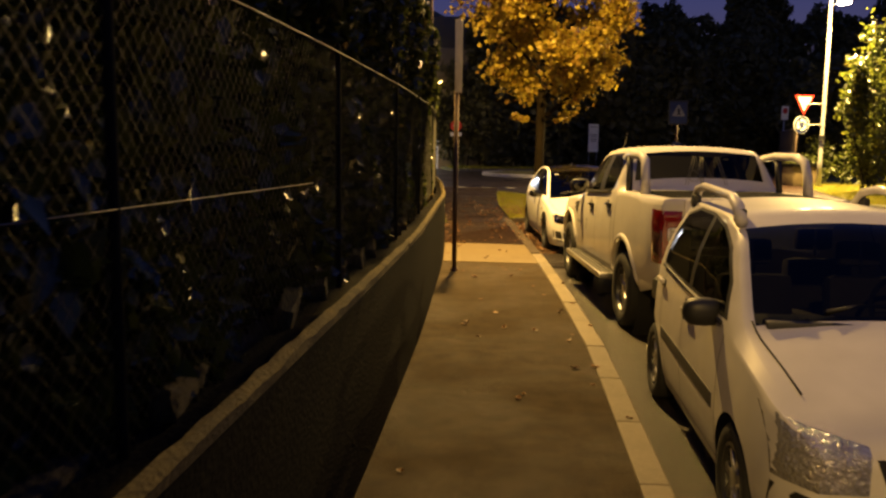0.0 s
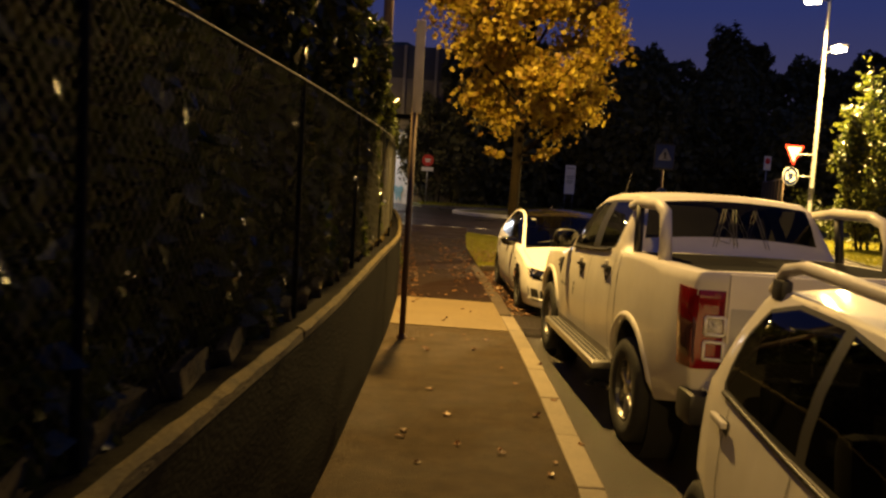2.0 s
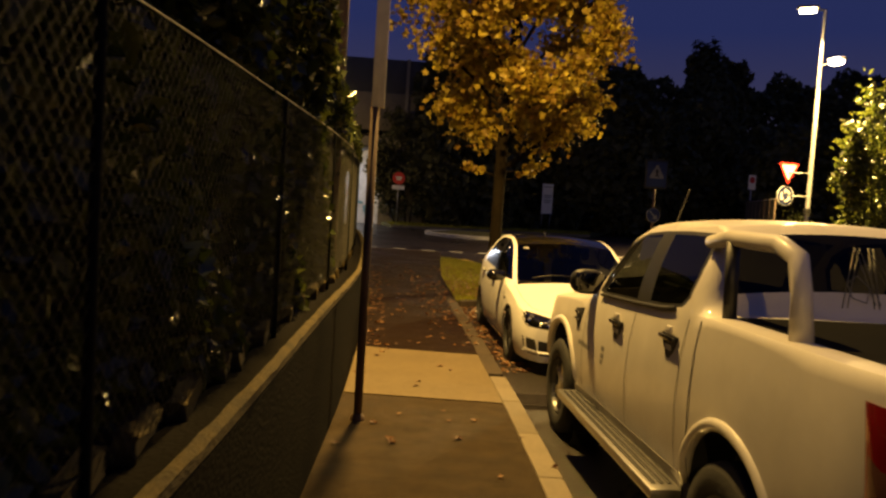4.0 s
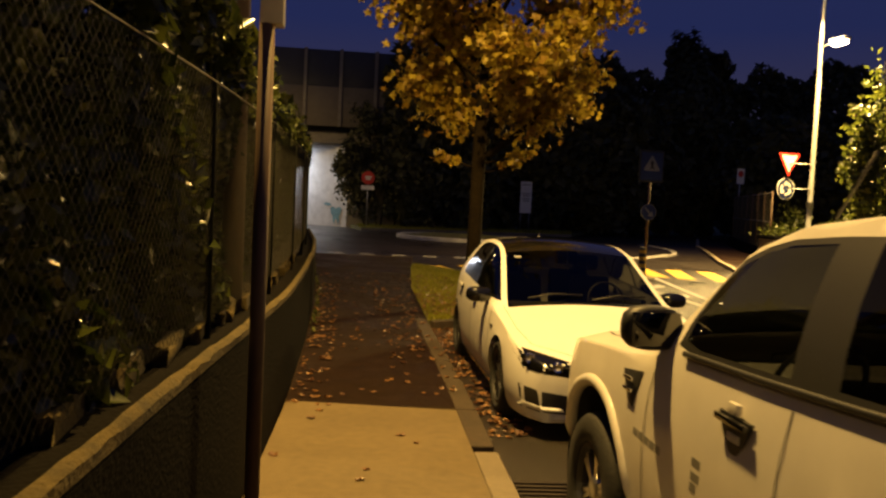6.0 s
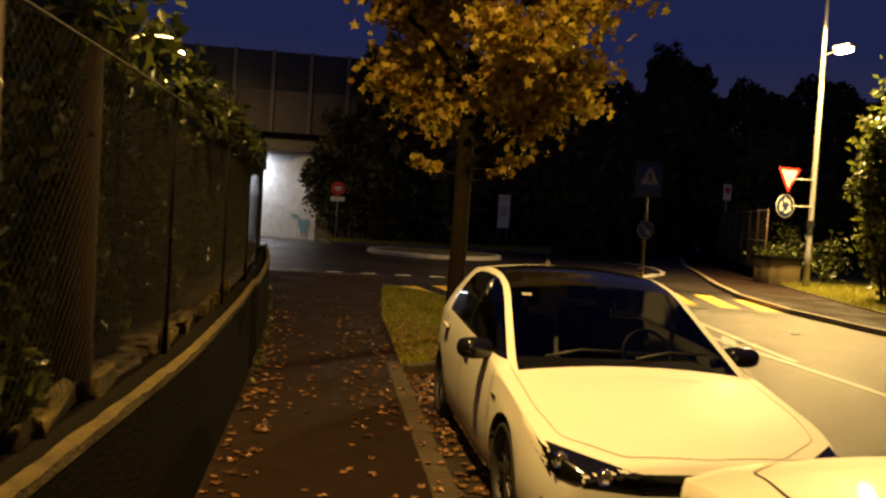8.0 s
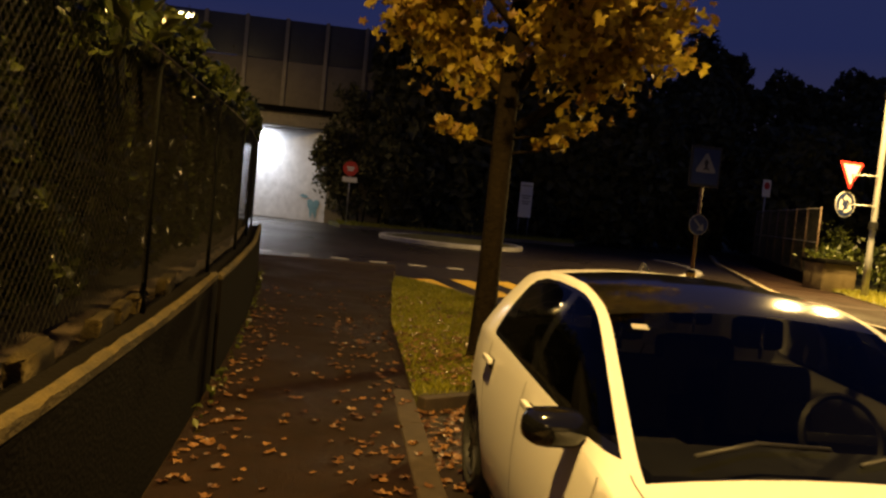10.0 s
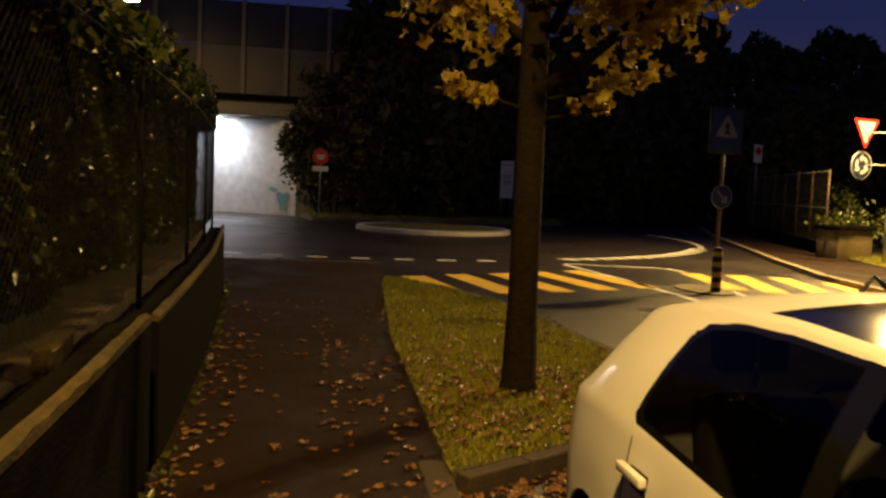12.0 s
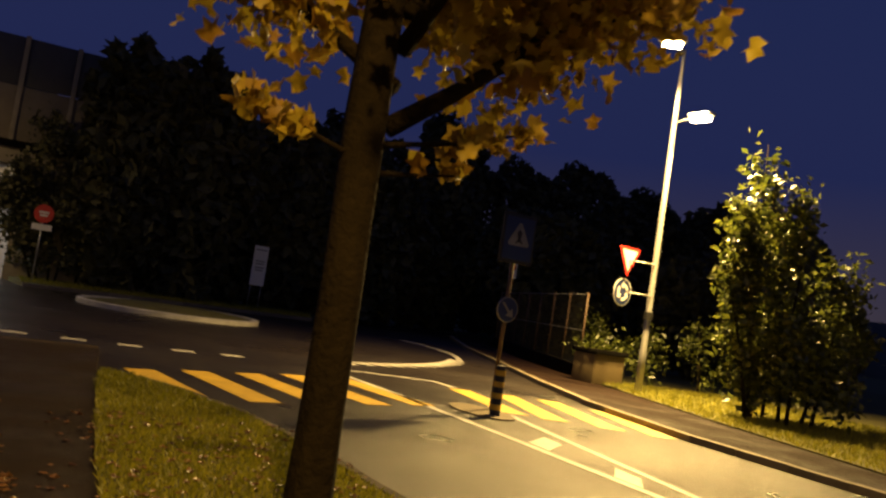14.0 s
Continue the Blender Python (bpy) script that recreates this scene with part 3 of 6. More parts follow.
def fence_net():
    """Diagonal wires of the chain link, as thin three-sided bars."""
    verts, faces = [], []
    za, zb, r = 1.0, FENCE_TOP, 0.0009
    n = 5
    for sign in (-1, 1):
        for y0 in np.arange(-2.0, 29.0, 0.058):
            base = None
            for k in range(n):
                f = k / (n - 1)
                y = y0 + sign * (f - 0.5) * (zb - za)
                if y > 28.2:
                    base = None
                    continue
                x, z = wall_x(y) + OFF + sign * 0.002, za + (zb - za) * f
                i = len(verts)
                verts += [(x - r, y, z), (x + r, y - r, z), (x + r, y + r, z)]
                if base is not None:
                    faces += [(base + q, base + (q + 1) % 3, i + (q + 1) % 3, i + q) for q in range(3)]
                base = i
    return tagged(raw("wire_mesh", verts, faces, WIRE, fence), kind="stuff")


fence_net()

hedge = thing("hedge", "dense dark evergreen hedge behind the fence", "hedge")
hedge_top = curve([(-9, 3.3), (4, 3.2), (10, 3.1), (11.2, 3.0), (12.2, 2.8), (13, 2.66), (14.5, 2.46), (16, 2.38), (17, 2.4), (19, 2.4), (22, 2.4), (29, 2.62), (31, 2.4)])
# closed dark shell behind the leaves stands for the hedge's inner shade
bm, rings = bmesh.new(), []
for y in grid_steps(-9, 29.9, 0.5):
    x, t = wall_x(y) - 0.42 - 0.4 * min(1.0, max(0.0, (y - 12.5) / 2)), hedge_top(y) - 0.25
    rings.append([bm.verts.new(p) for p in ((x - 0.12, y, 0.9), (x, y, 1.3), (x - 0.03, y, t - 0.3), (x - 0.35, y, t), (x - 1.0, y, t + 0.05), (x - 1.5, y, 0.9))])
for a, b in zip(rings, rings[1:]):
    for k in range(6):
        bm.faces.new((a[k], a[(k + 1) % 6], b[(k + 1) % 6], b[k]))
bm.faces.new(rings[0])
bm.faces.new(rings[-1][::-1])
part("shade_core", bm, HEDGE_CORE, hedge)
rng = np.random.default_rng(21)
n = 90000
y = rng.uniform(-3, 30.3, n)
top = np.array([hedge_top(v) for v in np.linspace(-3, 30.3, 400)])
wx = np.array([wall_x(v) for v in np.linspace(-3, 30.3, 400)])
grid = np.linspace(-3, 30.3, 400)
tops, wxs = np.interp(y, grid, top), np.interp(y, grid, wx)
u = rng.uniform(0, 1, n)
bulge = 0.09 * np.sin(y * 2.1) + 0.07 * np.sin(y * 5.3 + 1) + 0.05 * np.sin(y * 9.7)
front = u < 0.72
h = rng.uniform(0, 1, n)
z = np.where(front, 0.95 + h * (tops - 0.95), tops + bulge + np.abs(rng.normal(0, 0.13, n)) - 0.12)
over = np.clip((z - FENCE_TOP) / 0.6, 0, 1) * np.where(y < 13.8, 0.17, 0.3) - np.clip((y - 13.5) / 1.5, 0, 1) * 0.26
x = np.where(front, wxs - 0.27 + np.abs(rng.normal(0, 0.1, n)) * -1 + over + 0.1 * np.sin(y * 3.1 + z * 4), wxs - 0.15 - rng.uniform(0, 1.2, n))
x = np.where((z < FENCE_TOP) & (x > wxs - 0.2), wxs - 0.17 - rng.uniform(0, 0.14, n), x)
leaf_mesh("leaves", np.stack([x, y, z], 1), 0.058, HEDGE, hedge, 22, up=0.0, kind="stuff")

# ---- parked vehicles ----
from mathutils.bvhtree import BVHTree


def smooth(table, window=0.1):
    xs, ys = [p[0] for p in table], [p[1] for p in table]

    def at(s):
        return float(np.mean(np.interp(np.linspace(s - window, s + window, 7), xs, ys)))
    return at


SIDE_G, SIDE_X = (0, 0.12, 0.32, 0.55, 0.8, 1.0), (0.93, 0.965, 0.992, 1.0, 0.988, 0.955)
UP = (0.0, 0.07, 0.3, 0.55, 0.78, 0.9, 1.0)
TOP = (1.0, 0.93, 0.75, 0.5, 0.25, 0.0)


class Shell:
    """A car body lofted from its nose (y = 0) to its tail: outlines of roof, belt, width and sill along its length."""

    def __init__(self, length, top, belt, half, roof, sill, wheels, wheel_z, arch, marks, crown=0.05, soft=0.1, rail=0.0):
        self.length, self.wheels, self.wheel_z, self.arch, self.crown = length, wheels, wheel_z, arch, crown
        self.top, self.belt, self.half, self.roof, self.sill = smooth(top, (rail or soft) * 0.6), smooth(belt, soft), smooth(half, soft), smooth(roof, rail or soft), smooth(sill, soft)
        cuts = set(round(v, 4) for v in grid_steps(0, length, 0.07)) | set(marks)
        for w in wheels:
            cuts |= {round(w + arch * math.sin(a), 4) for a in np.linspace(-1.57, 1.57, 17)}
        cuts = sorted(c for c in cuts if 0 <= c <= length)
        keep = [cuts[0]]
        for c in cuts[1:]:
            if c - keep[-1] < 0.018:
                if c in marks:
                    keep[-1] = c
                continue
            keep.append(c)
        self.stations = keep

    def side(self, s, z):
        g = (z - self.sill(s)) / max(0.05, self.belt(s) - self.sill(s))
        return self.half(s) * float(np.interp(g, SIDE_G, SIDE_X))

    def low(self, s):
        z = self.sill(s)
        for w in self.wheels:
            d = abs(s - w)
            if d < self.arch:
                z = max(z, self.wheel_z + math.sqrt(self.arch ** 2 - d * d))
        return z

    def section(self, s):
        zl, zb, zt = self.low(s), self.belt(s), self.top(s)
        ze = max(zt - self.crown, zb + 0.01)
        zt = max(zt, ze + 0.005)
        pts = []
        for f in (0, 0.1, 0.28, 0.5, 0.75, 0.92):
            z = zl + f * (zb - zl)
            pts.append((self.side(s, z), z))
        xb, xr = self.side(s, zb), self.roof(s)
        for f in UP:
            pts.append((xb + (xr - xb) * f + 0.03 * math.sin(math.pi * f) * min(1, (ze - zb) / 0.4), zb + (ze - zb) * f))
        for f in TOP[1:]:
            pts.append((xr * f, ze + (zt - ze) * (1 - f * f)))
        return pts

    def build(self, car, classify, mats, panes):
        """Splits the lofted skin into the parts that classify names; panes are (key, outline in s and z) cut out of each side, the first that holds a face wins."""
        rows = [self.section(s) for s in self.stations]
        n = len(rows[0])
        full = bmesh.new()
        strip = full.faces.layers.int.new("strip")
        for side in (-1, 1):
            grid = [[full.verts.new((side * x, s, z)) for x, z in row] for s, row in zip(self.stations, rows)]
            for i in range(len(rows) - 1):
                for j in range(n - 1):
                    quad = (grid[i][j], grid[i + 1][j], grid[i + 1][j + 1], grid[i][j + 1])
                    f = full.faces.new(quad if side > 0 else quad[::-1])
                    f[strip] = j
        for r, y, back in ((rows[0], self.stations[0], False), (rows[-1], self.stations[-1], True)):
            for j in range(n - 1):
                quad = [full.verts.new(p) for p in ((-r[j][0], y, r[j][1]), (r[j][0], y, r[j][1]), (r[j + 1][0], y, r[j + 1][1]), (-r[j + 1][0], y, r[j + 1][1]))]
                f = full.faces.new(quad[::-1] if back else quad)
                f[strip] = -1
        bmesh.ops.remove_doubles(full, verts=full.verts, dist=0.0008)
        for key, line in panes:
            s0, s1 = min(p[0] for p in line) - 0.08, max(p[0] for p in line) + 0.08
            z0 = min(p[1] for p in line) - 0.15
            for (sa, za), (sb, zb) in zip(line, line[1:] + line[:1]):
                near = []
                for f in full.faces:
                    c = f.calc_center_median()
                    if 3 <= f[strip] <= 11 and s0 < c.y < s1 and c.z > z0:
                        near.append(f)
                geom = near + list({e for f in near for e in f.edges}) + list({v for f in near for v in f.verts})
                bmesh.ops.bisect_plane(full, geom=geom, dist=0.0005, plane_co=(0, sa, za), plane_no=(0, zb - za, sa - sb))
        groups = {}
        for f in full.faces:
            c, j = f.calc_center_median(), f[strip]
            side = 1 if c.x > 0 else -1
            key = None
            if 3 <= j <= 11:
                for name, line in panes:
                    if inside(c.y, c.z, line):
                        key = (name, side)
                        break
            groups.setdefault(key or (("body" if j < 0 else classify(c.y, j)), 0), []).append(f)
        for (key, side), faces in groups.items():
            bm, made = bmesh.new(), {}
            for f in faces:
                for v in f.verts:
                    if v not in made:
                        made[v] = bm.verts.new(v.co)
                bm.faces.new([made[v] for v in f.verts])
            name, material = mats[key]
            ob = part(name, bm, material, car, sharp=32)
            if "window" in name or "windscreen" in name:
                ob.visible_shadow = False
        self.tree = BVHTree.FromBMesh(full)
        full.free()

    def decal(self, car, name, corners, toward, material, label="", nu=8, nv=5, lift=0.006, parent=None, deep=0.03):
        """A lens or trim plate laid on the skin, between four corners, seen along a direction."""
        d = Vector(toward).normalized()
        a, b, c, e = (Vector(p) for p in corners)
        bm, rows = bmesh.new(), []
        for v in range(nv + 1):
            row = []
            for u in range(nu + 1):
                p = (a.lerp(b, u / nu)).lerp(e.lerp(c, u / nu), v / nv)
                hit, nor, *_ = self.tree.ray_cast(p - d * 1.2, d)
                p = hit if hit is not None and (hit - p).length < 0.6 else p
                edge = u in (0, nu) or v in (0, nv)
                row.append(bm.verts.new(p - d * (lift if not edge else lift * 0.4)))
            rows.append(row)
        for r, q in zip(rows, rows[1:]):
            for u in range(nu):
                bm.faces.new((r[u], r[u + 1], q[u + 1], q[u]))
        rim = rows[0] + [r[-1] for r in rows[1:]] + rows[-1][-2::-1] + [r[0] for r in rows[-2:0:-1]]
        back = [bm.verts.new(v.co + d * deep) for v in rim]
        for k in range(len(rim)):
            q = (k + 1) % len(rim)
            bm.faces.new((rim[k], rim[q], back[q], back[k]))
        bmesh.ops.recalc_face_normals(bm, faces=bm.faces)
        return part(name, bm, material, parent or car, label, sharp=50)

    def hood_gap(self, car, points, width=0.008, name="bonnet_gap"):
        """A dark gap in the bonnet, along (x, s) points seen from above."""
        dense = []
        for (xa, sa), (xb, sb) in zip(points, points[1:]):
            k = max(2, int(math.hypot(sb - sa, xb - xa) / 0.04))
            dense += [Vector((xa + (xb - xa) * i / k, sa + (sb - sa) * i / k)) for i in range(k)]
        dense.append(Vector(points[-1]))
        soft = [dense[0]] + [(a + b * 2 + c) / 4 for a, b, c in zip(dense, dense[1:], dense[2:])] + [dense[-1]]
        bm, prev = bmesh.new(), None
        for i, p in enumerate(soft):
            d = (soft[min(i + 1, len(soft) - 1)] - soft[max(i - 1, 0)]).normalized() * width / 2
            pair = []
            for e in (-1, 1):
                hit, *_ = self.tree.ray_cast(Vector((p.x - e * d.y, p.y + e * d.x, 3)), Vector((0, 0, -1)))
                if hit is not None:
                    pair.append(bm.verts.new(hit + Vector((0, 0, 0.0025))))
            if len(pair) < 2:
                prev = None
                continue
            if prev:
                bm.faces.new((prev[0], prev[1], pair[1], pair[0]))
            prev = pair
        part(name, bm, SEAM, car)

    def seam(self, car, points, width=0.007, name="door_gap"):
        """Dark gaps between panels, along (s, z) points on both sides."""
        for side in (-1, 1):
            bm, prev = bmesh.new(), None
            dense = []
            for (sa, za), (sb, zb) in zip(points, points[1:]):
                k = max(2, int(math.hypot(sb - sa, zb - za) / 0.06))
                dense += [(sa + (sb - sa) * i / k, za + (zb - za) * i / k) for i in range(k)]
            dense.append(points[-1])
            for i, (s, z) in enumerate(dense):
                q = dense[min(i + 1, len(dense) - 1)]
                p = dense[max(i - 1, 0)]
                d = Vector((q[0] - p[0], q[1] - p[1])).normalized() * width / 2
                pair = []
                for e in (-1, 1):
                    ss, zz = s - e * d.y, z + e * d.x
                    pair.append(bm.verts.new((side * (self.side(ss, zz) + 0.002), ss, zz)))
                if prev:
                    bm.faces.new((prev[0], prev[1], pair[1], pair[0]))
                prev = pair
            part(name, bm, SEAM, car)


def wheels(car, shell, track, radius, width, rim_r, spokes, rim_mat, twin=False):
    """Four wheels, each a tyre with an alloy rim of spokes."""
    w, R = width / 2, radius
    tyre = lathe([(rim_r, -w * 0.85), (rim_r + 0.02, -w), (R - 0.035, -w), (R - 0.008, -w * 0.8), (R, -w * 0.5), (R, w * 0.5), (R - 0.008, w * 0.8), (R - 0.035, w), (rim_r + 0.02, w), (rim_r, w * 0.85), (rim_r, -w * 0.85)], 36)
    rim = lathe([(rim_r, -w * 0.9), (rim_r, w * 0.86), (rim_r - 0.02, w * 0.9), (rim_r - 0.03, w * 0.7), (rim_r - 0.035, -w * 0.3), (0.02, -w * 0.32)], 32)
    spoke = bmesh.new()
    for k in range(spokes):
        for off in ((-0.1, 0.1) if twin else (0.0,)):
            m = pose(0, 0, 0, math.degrees(2 * math.pi * k / spokes + off))
            box(w * 0.35, -0.022 if not twin else -0.014, 0.03, w * 0.72, 0.022 if not twin else 0.014, rim_r - 0.015, 0.006, spoke, m)
    hub = lathe([(0.075, w * 0.3), (0.07, w * 0.75), (0.03, w * 0.8), (0.001, w * 0.8)], 18)
    data = {}
    for name, bm, material in (("tyre", tyre, RUBBER), ("rim", rim, DARK_RIM if rim_mat is not DARK_RIM else BLACK_PLASTIC), ("spokes", spoke, rim_mat), ("hub", hub, rim_mat)):
        for f in bm.faces:
            f.smooth = name in ("tyre", "hub")
        mesh = bpy.data.meshes.new(name)
        bm.to_mesh(mesh)
        bm.free()
        mesh.materials.append(material)
        data[name] = mesh
    for s in shell.wheels:
        for side in (-1, 1):
            wheel = link("wheel", data["tyre"], car, "", pose(side * (track - w), s, shell.wheel_z, random.Random(int(s * 50)).uniform(0, 60), 0, 0 if side > 0 else 180))
            for name in ("rim", "spokes", "hub"):
                link(name, data[name], wheel)


def cabin(car, floor, seats, belt, half, dash_y, wheel_x, tail):
    """Dark floor, dashboard, steering wheel and seats behind the windows."""
    part("underbody", box(-half + 0.3, 0.2, 0.2, half - 0.3, tail, floor, 0.03), CABIN, car)
    part("dashboard", box(-half + 0.1, dash_y - 0.42, belt - 0.32, half - 0.1, dash_y, belt - 0.03, 0.05), CABIN, car)
    ring = lathe([(0.165, 0.0), (0.18, 0.014), (0.195, 0.0), (0.18, -0.014), (0.165, 0.0)], 24, "z")
    box(-0.16, -0.02, -0.01, 0.16, 0.02, 0.01, 0.005, ring)
    part("steering_wheel", ring, BLACK_PLASTIC, car, m=pose(wheel_x, dash_y + 0.13, belt - 0.02, 68, 0, 0))
    for x, s in seats:
        bm = box(-0.24, -0.25, -0.12, 0.24, 0.27, 0.06, 0.05)
        box(-0.23, 0.2, 0.0, 0.23, 0.36, 0.46, 0.06, bm, pose(0, 0, 0, -12, 0, 0))
        seat = part("seat", bm, SEAT, car, m=pose(x, s, floor + 0.25))
        part("headrest", box(-0.13, 0.33, 0.5, 0.13, 0.43, 0.66, 0.04, None, pose(0, 0, 0, -8, 0, 0)), SEAT, seat)
        part("headrest_post", tube([(0, 0.4, 0.4), (0, 0.42, 0.6)], 0.012, 6), CHROME, seat)


def mirror(car, x, s, z, side, size, material, arm=0.12):
    bm = bmesh.new()
    bmesh.ops.create_uvsphere(bm, u_segments=14, v_segments=9, radius=1)
    for v in bm.verts:
        c = v.co
        k = (abs(c.x) ** 3 + abs(c.y) ** 3 + abs(c.z) ** 3) ** (1 / 3)
        v.co = Vector((c.x / k * size[0] / 2, c.y / k * size[1] / 2, c.z / k * size[2] / 2))
        if v.co.y > size[1] * 0.3:
            v.co.y = size[1] * 0.3
    housing = part("mirror", bm, material, car, m=pose(side * (x + arm + size[0] / 2 - 0.04), s, z))
    part("mirror_glass", box(-size[0] * 0.4, size[1] * 0.3, -size[2] * 0.38, size[0] * 0.4, size[1] * 0.3 + 0.006, size[2] * 0.38, 0.002), MIRROR, housing)
    part("mirror_arm", tube([(side * (x - 0.06), s + 0.02, z - size[2] * 0.4), (side * (x + arm * 0.6), s, z - size[2] * 0.3), (side * (x + arm + 0.05), s, z - size[2] * 0.15)], [0.035, 0.03, 0.03], 8), BLACK_PLASTIC, car)


def handle(car, shell, s, z, paint, style="bar"):
    for side in (-1, 1):
        x = shell.side(s, z)
        if style == "bar":
            cup = part("door_handle", box(-0.006, -0.06, -0.035, 0.004, 0.06, 0.03, 0.003), BLACK_PLASTIC, car, m=pose(side * x, s, z - 0.012))
            part("grip", box(-0.012, -0.09, -0.013, 0.016, 0.09, 0.016, 0.008), paint, cup, m=pose(side * 0.03, 0, 0.02))
        else:
            bm = bmesh.new()
            vs = [bm.verts.new(p) for p in ((0, -0.11, 0.025), (0, 0.11, 0.025), (0, 0.075, -0.045), (0, 0.03, -0.095), (0, 0.0, -0.105), (0, -0.03, -0.095), (0, -0.075, -0.045))]
            f = bm.faces.new(vs)
            got = bmesh.ops.extrude_face_region(bm, geom=[f])
            for v in got["geom"]:
                if isinstance(v, bmesh.types.BMVert):
                    v.co.x += side * 0.012
            bmesh.ops.recalc_face_normals(bm, faces=bm.faces)
            cup = part("door_handle", bm, BLACK_PLASTIC, car, "black handle with a shield-shaped cup", m=pose(side * x, s, z))
            part("grip", box(-0.008, -0.105, -0.012, 0.012, 0.105, 0.012, 0.007), GLOSS_BLACK, cup, m=pose(side * 0.024, 0, 0.008))
            part("lock_cap", box(-0.01, -0.035, 0.0, 0.012, 0.035, 0.04, 0.009), CREAM_PAINT, cup, m=pose(side * 0.012, 0.0, 0.03))
            # cream plate painted in for the body colour reflected in the cup
            part("cup_reflection", box(-0.004, -0.04, -0.014, 0.004, 0.04, 0.014, 0.003), CREAM_PAINT, cup, m=pose(side * 0.013, 0.0, -0.045))


# hatchback, nose towards the footway's start
def hatchback():
    car = thing("hatchback_car", "white hatchback with a black roof parked at the kerb", "car", pose(2.79, 14.5, ROAD, 0, 0, 0), "parked cars")
    L = 4.26
    sh = Shell(L, top=[(0, 0.6), (0.1, 0.67), (0.4, 0.755), (0.8, 0.83), (1.15, 0.885), (1.22, 0.92), (2.05, 1.36), (2.4, 1.425), (2.8, 1.435), (3.3, 1.41), (3.6, 1.36), (3.76, 1.3), (4.04, 1.0), (4.18, 0.88), (4.26, 0.7)],
               belt=[(0, 0.55), (0.1, 0.61), (0.4, 0.71), (1.2, 0.85), (2.3, 0.925), (3.3, 0.97), (4.0, 0.94), (4.26, 0.65)],
               half=[(0, 0.66), (0.05, 0.75), (0.2, 0.84), (0.45, 0.885), (1.1, 0.9), (3.4, 0.9), (3.8, 0.86), (4.12, 0.76), (4.26, 0.63)],
               roof=[(0, 0.56), (0.2, 0.72), (0.6, 0.785), (1.2, 0.8), (2.05, 0.665), (2.6, 0.64), (3.3, 0.615), (3.75, 0.6), (4.15, 0.6), (4.26, 0.52)],
               sill=[(0, 0.14), (0.5, 0.14), (3.7, 0.15), (4.26, 0.23)], wheels=(0.88, 3.5), wheel_z=0.312, arch=0.345,
               marks=(1.18, 2.03, 2.95, 3.76, 4.03), rail=0.16)

    def classify(s, j):
        if 13 <= j and 1.18 < s < 2.03:
            return "windscreen"
        if 13 <= j and 2.03 < s < 2.95:
            return "roof"
        if 13 <= j and 3.76 < s < 4.03:
            return "rear_window"
        return "body"

    mats = {"body": ("body", WHITE_PAINT), "windscreen": ("windscreen", SCREEN_GLASS), "roof": ("roof_panel", GLOSS_BLACK), "rear_window": ("rear_window", DARK_GLASS), "front": ("side_window", DARK_GLASS), "rear": ("side_window", DARK_GLASS), "surround": ("frame", GLOSS_BLACK)}
    panes = [("front", [(1.3, 0.935), (1.5, 1.115), (1.72, 1.215), (1.95, 1.285), (2.18, 1.325), (2.33, 1.34), (2.3, 0.97)]),
             ("rear", [(2.39, 0.975), (2.42, 1.345), (2.7, 1.345), (2.95, 1.333), (3.11, 1.305), (3.155, 1.265), (3.2, 1.04), (3.17, 1.013)]),
             ("surround", [(1.16, 0.9), (1.4, 1.09), (1.66, 1.222), (1.9, 1.298), (2.15, 1.345), (2.4, 1.36), (2.7, 1.362), (2.96, 1.35), (3.14, 1.32), (3.19, 1.275), (3.24, 1.02), (3.21, 0.992)])]
    sh.build(car, classify, mats, panes)
    cabin(car, 0.42, ((-0.37, 2.15), (0.37, 2.15), (-0.37, 2.95), (0.37, 2.95)), 0.9, 0.78, 1.7, 0.37, 3.85)
    wheels(car, sh, 0.88, 0.312, 0.22, 0.235, 10, DARK_RIM)
    for side in (-1, 1):
        mirror(car, 0.8, 1.56, 0.93, side, (0.25, 0.17, 0.14), GLOSS_BLACK, 0.06)
        lamp_unit = sh.decal(car, "headlamp", [(side * 0.87, 0.42, 0.685), (side * 0.37, 0.0, 0.585), (side * 0.37, 0.0, 0.475), (side * 0.8, 0.2, 0.525)], (0, 1, 0), GLOSS_BLACK, "dark-tinted headlamp", 14, 6, 0.01)
        for k, (x, z) in enumerate(((0.76, 0.61), (0.57, 0.565))):
            hit, *_ = sh.tree.ray_cast(Vector((side * x, -1, z)), Vector((0, 1, 0)))
            part("reflector", lathe([(0.001, -0.012), (0.028, -0.014), (0.036, -0.02), (0.042, -0.012), (0.042, 0.01)], 16, "z"), CHROME, lamp_unit, m=pose(side * x, hit.y, z, -90))
        part("light_strip", tube([(side * 0.67, 0.07, 0.545), (side * 0.62, 0.045, 0.525)], 0.012, 6), SIGN_WHITE, lamp_unit, "pale daytime light strip")
        sh.decal(car, "bumper_vent", [(side * 0.83, 0.2, 0.4), (side * 0.46, 0.0, 0.345), (side * 0.43, 0.0, 0.2), (side * 0.8, 0.2, 0.225)], (0, 1, 0), BLACK_PLASTIC, "", 10, 5, 0.006)
        sh.decal(car, "vent_blade", [(side * 0.8, 0.2, 0.275), (side * 0.52, 0.0, 0.25), (side * 0.5, 0.0, 0.222), (side * 0.82, 0.2, 0.235)], (0, 1, 0), WHITE_PAINT, "", 10, 2, 0.022)
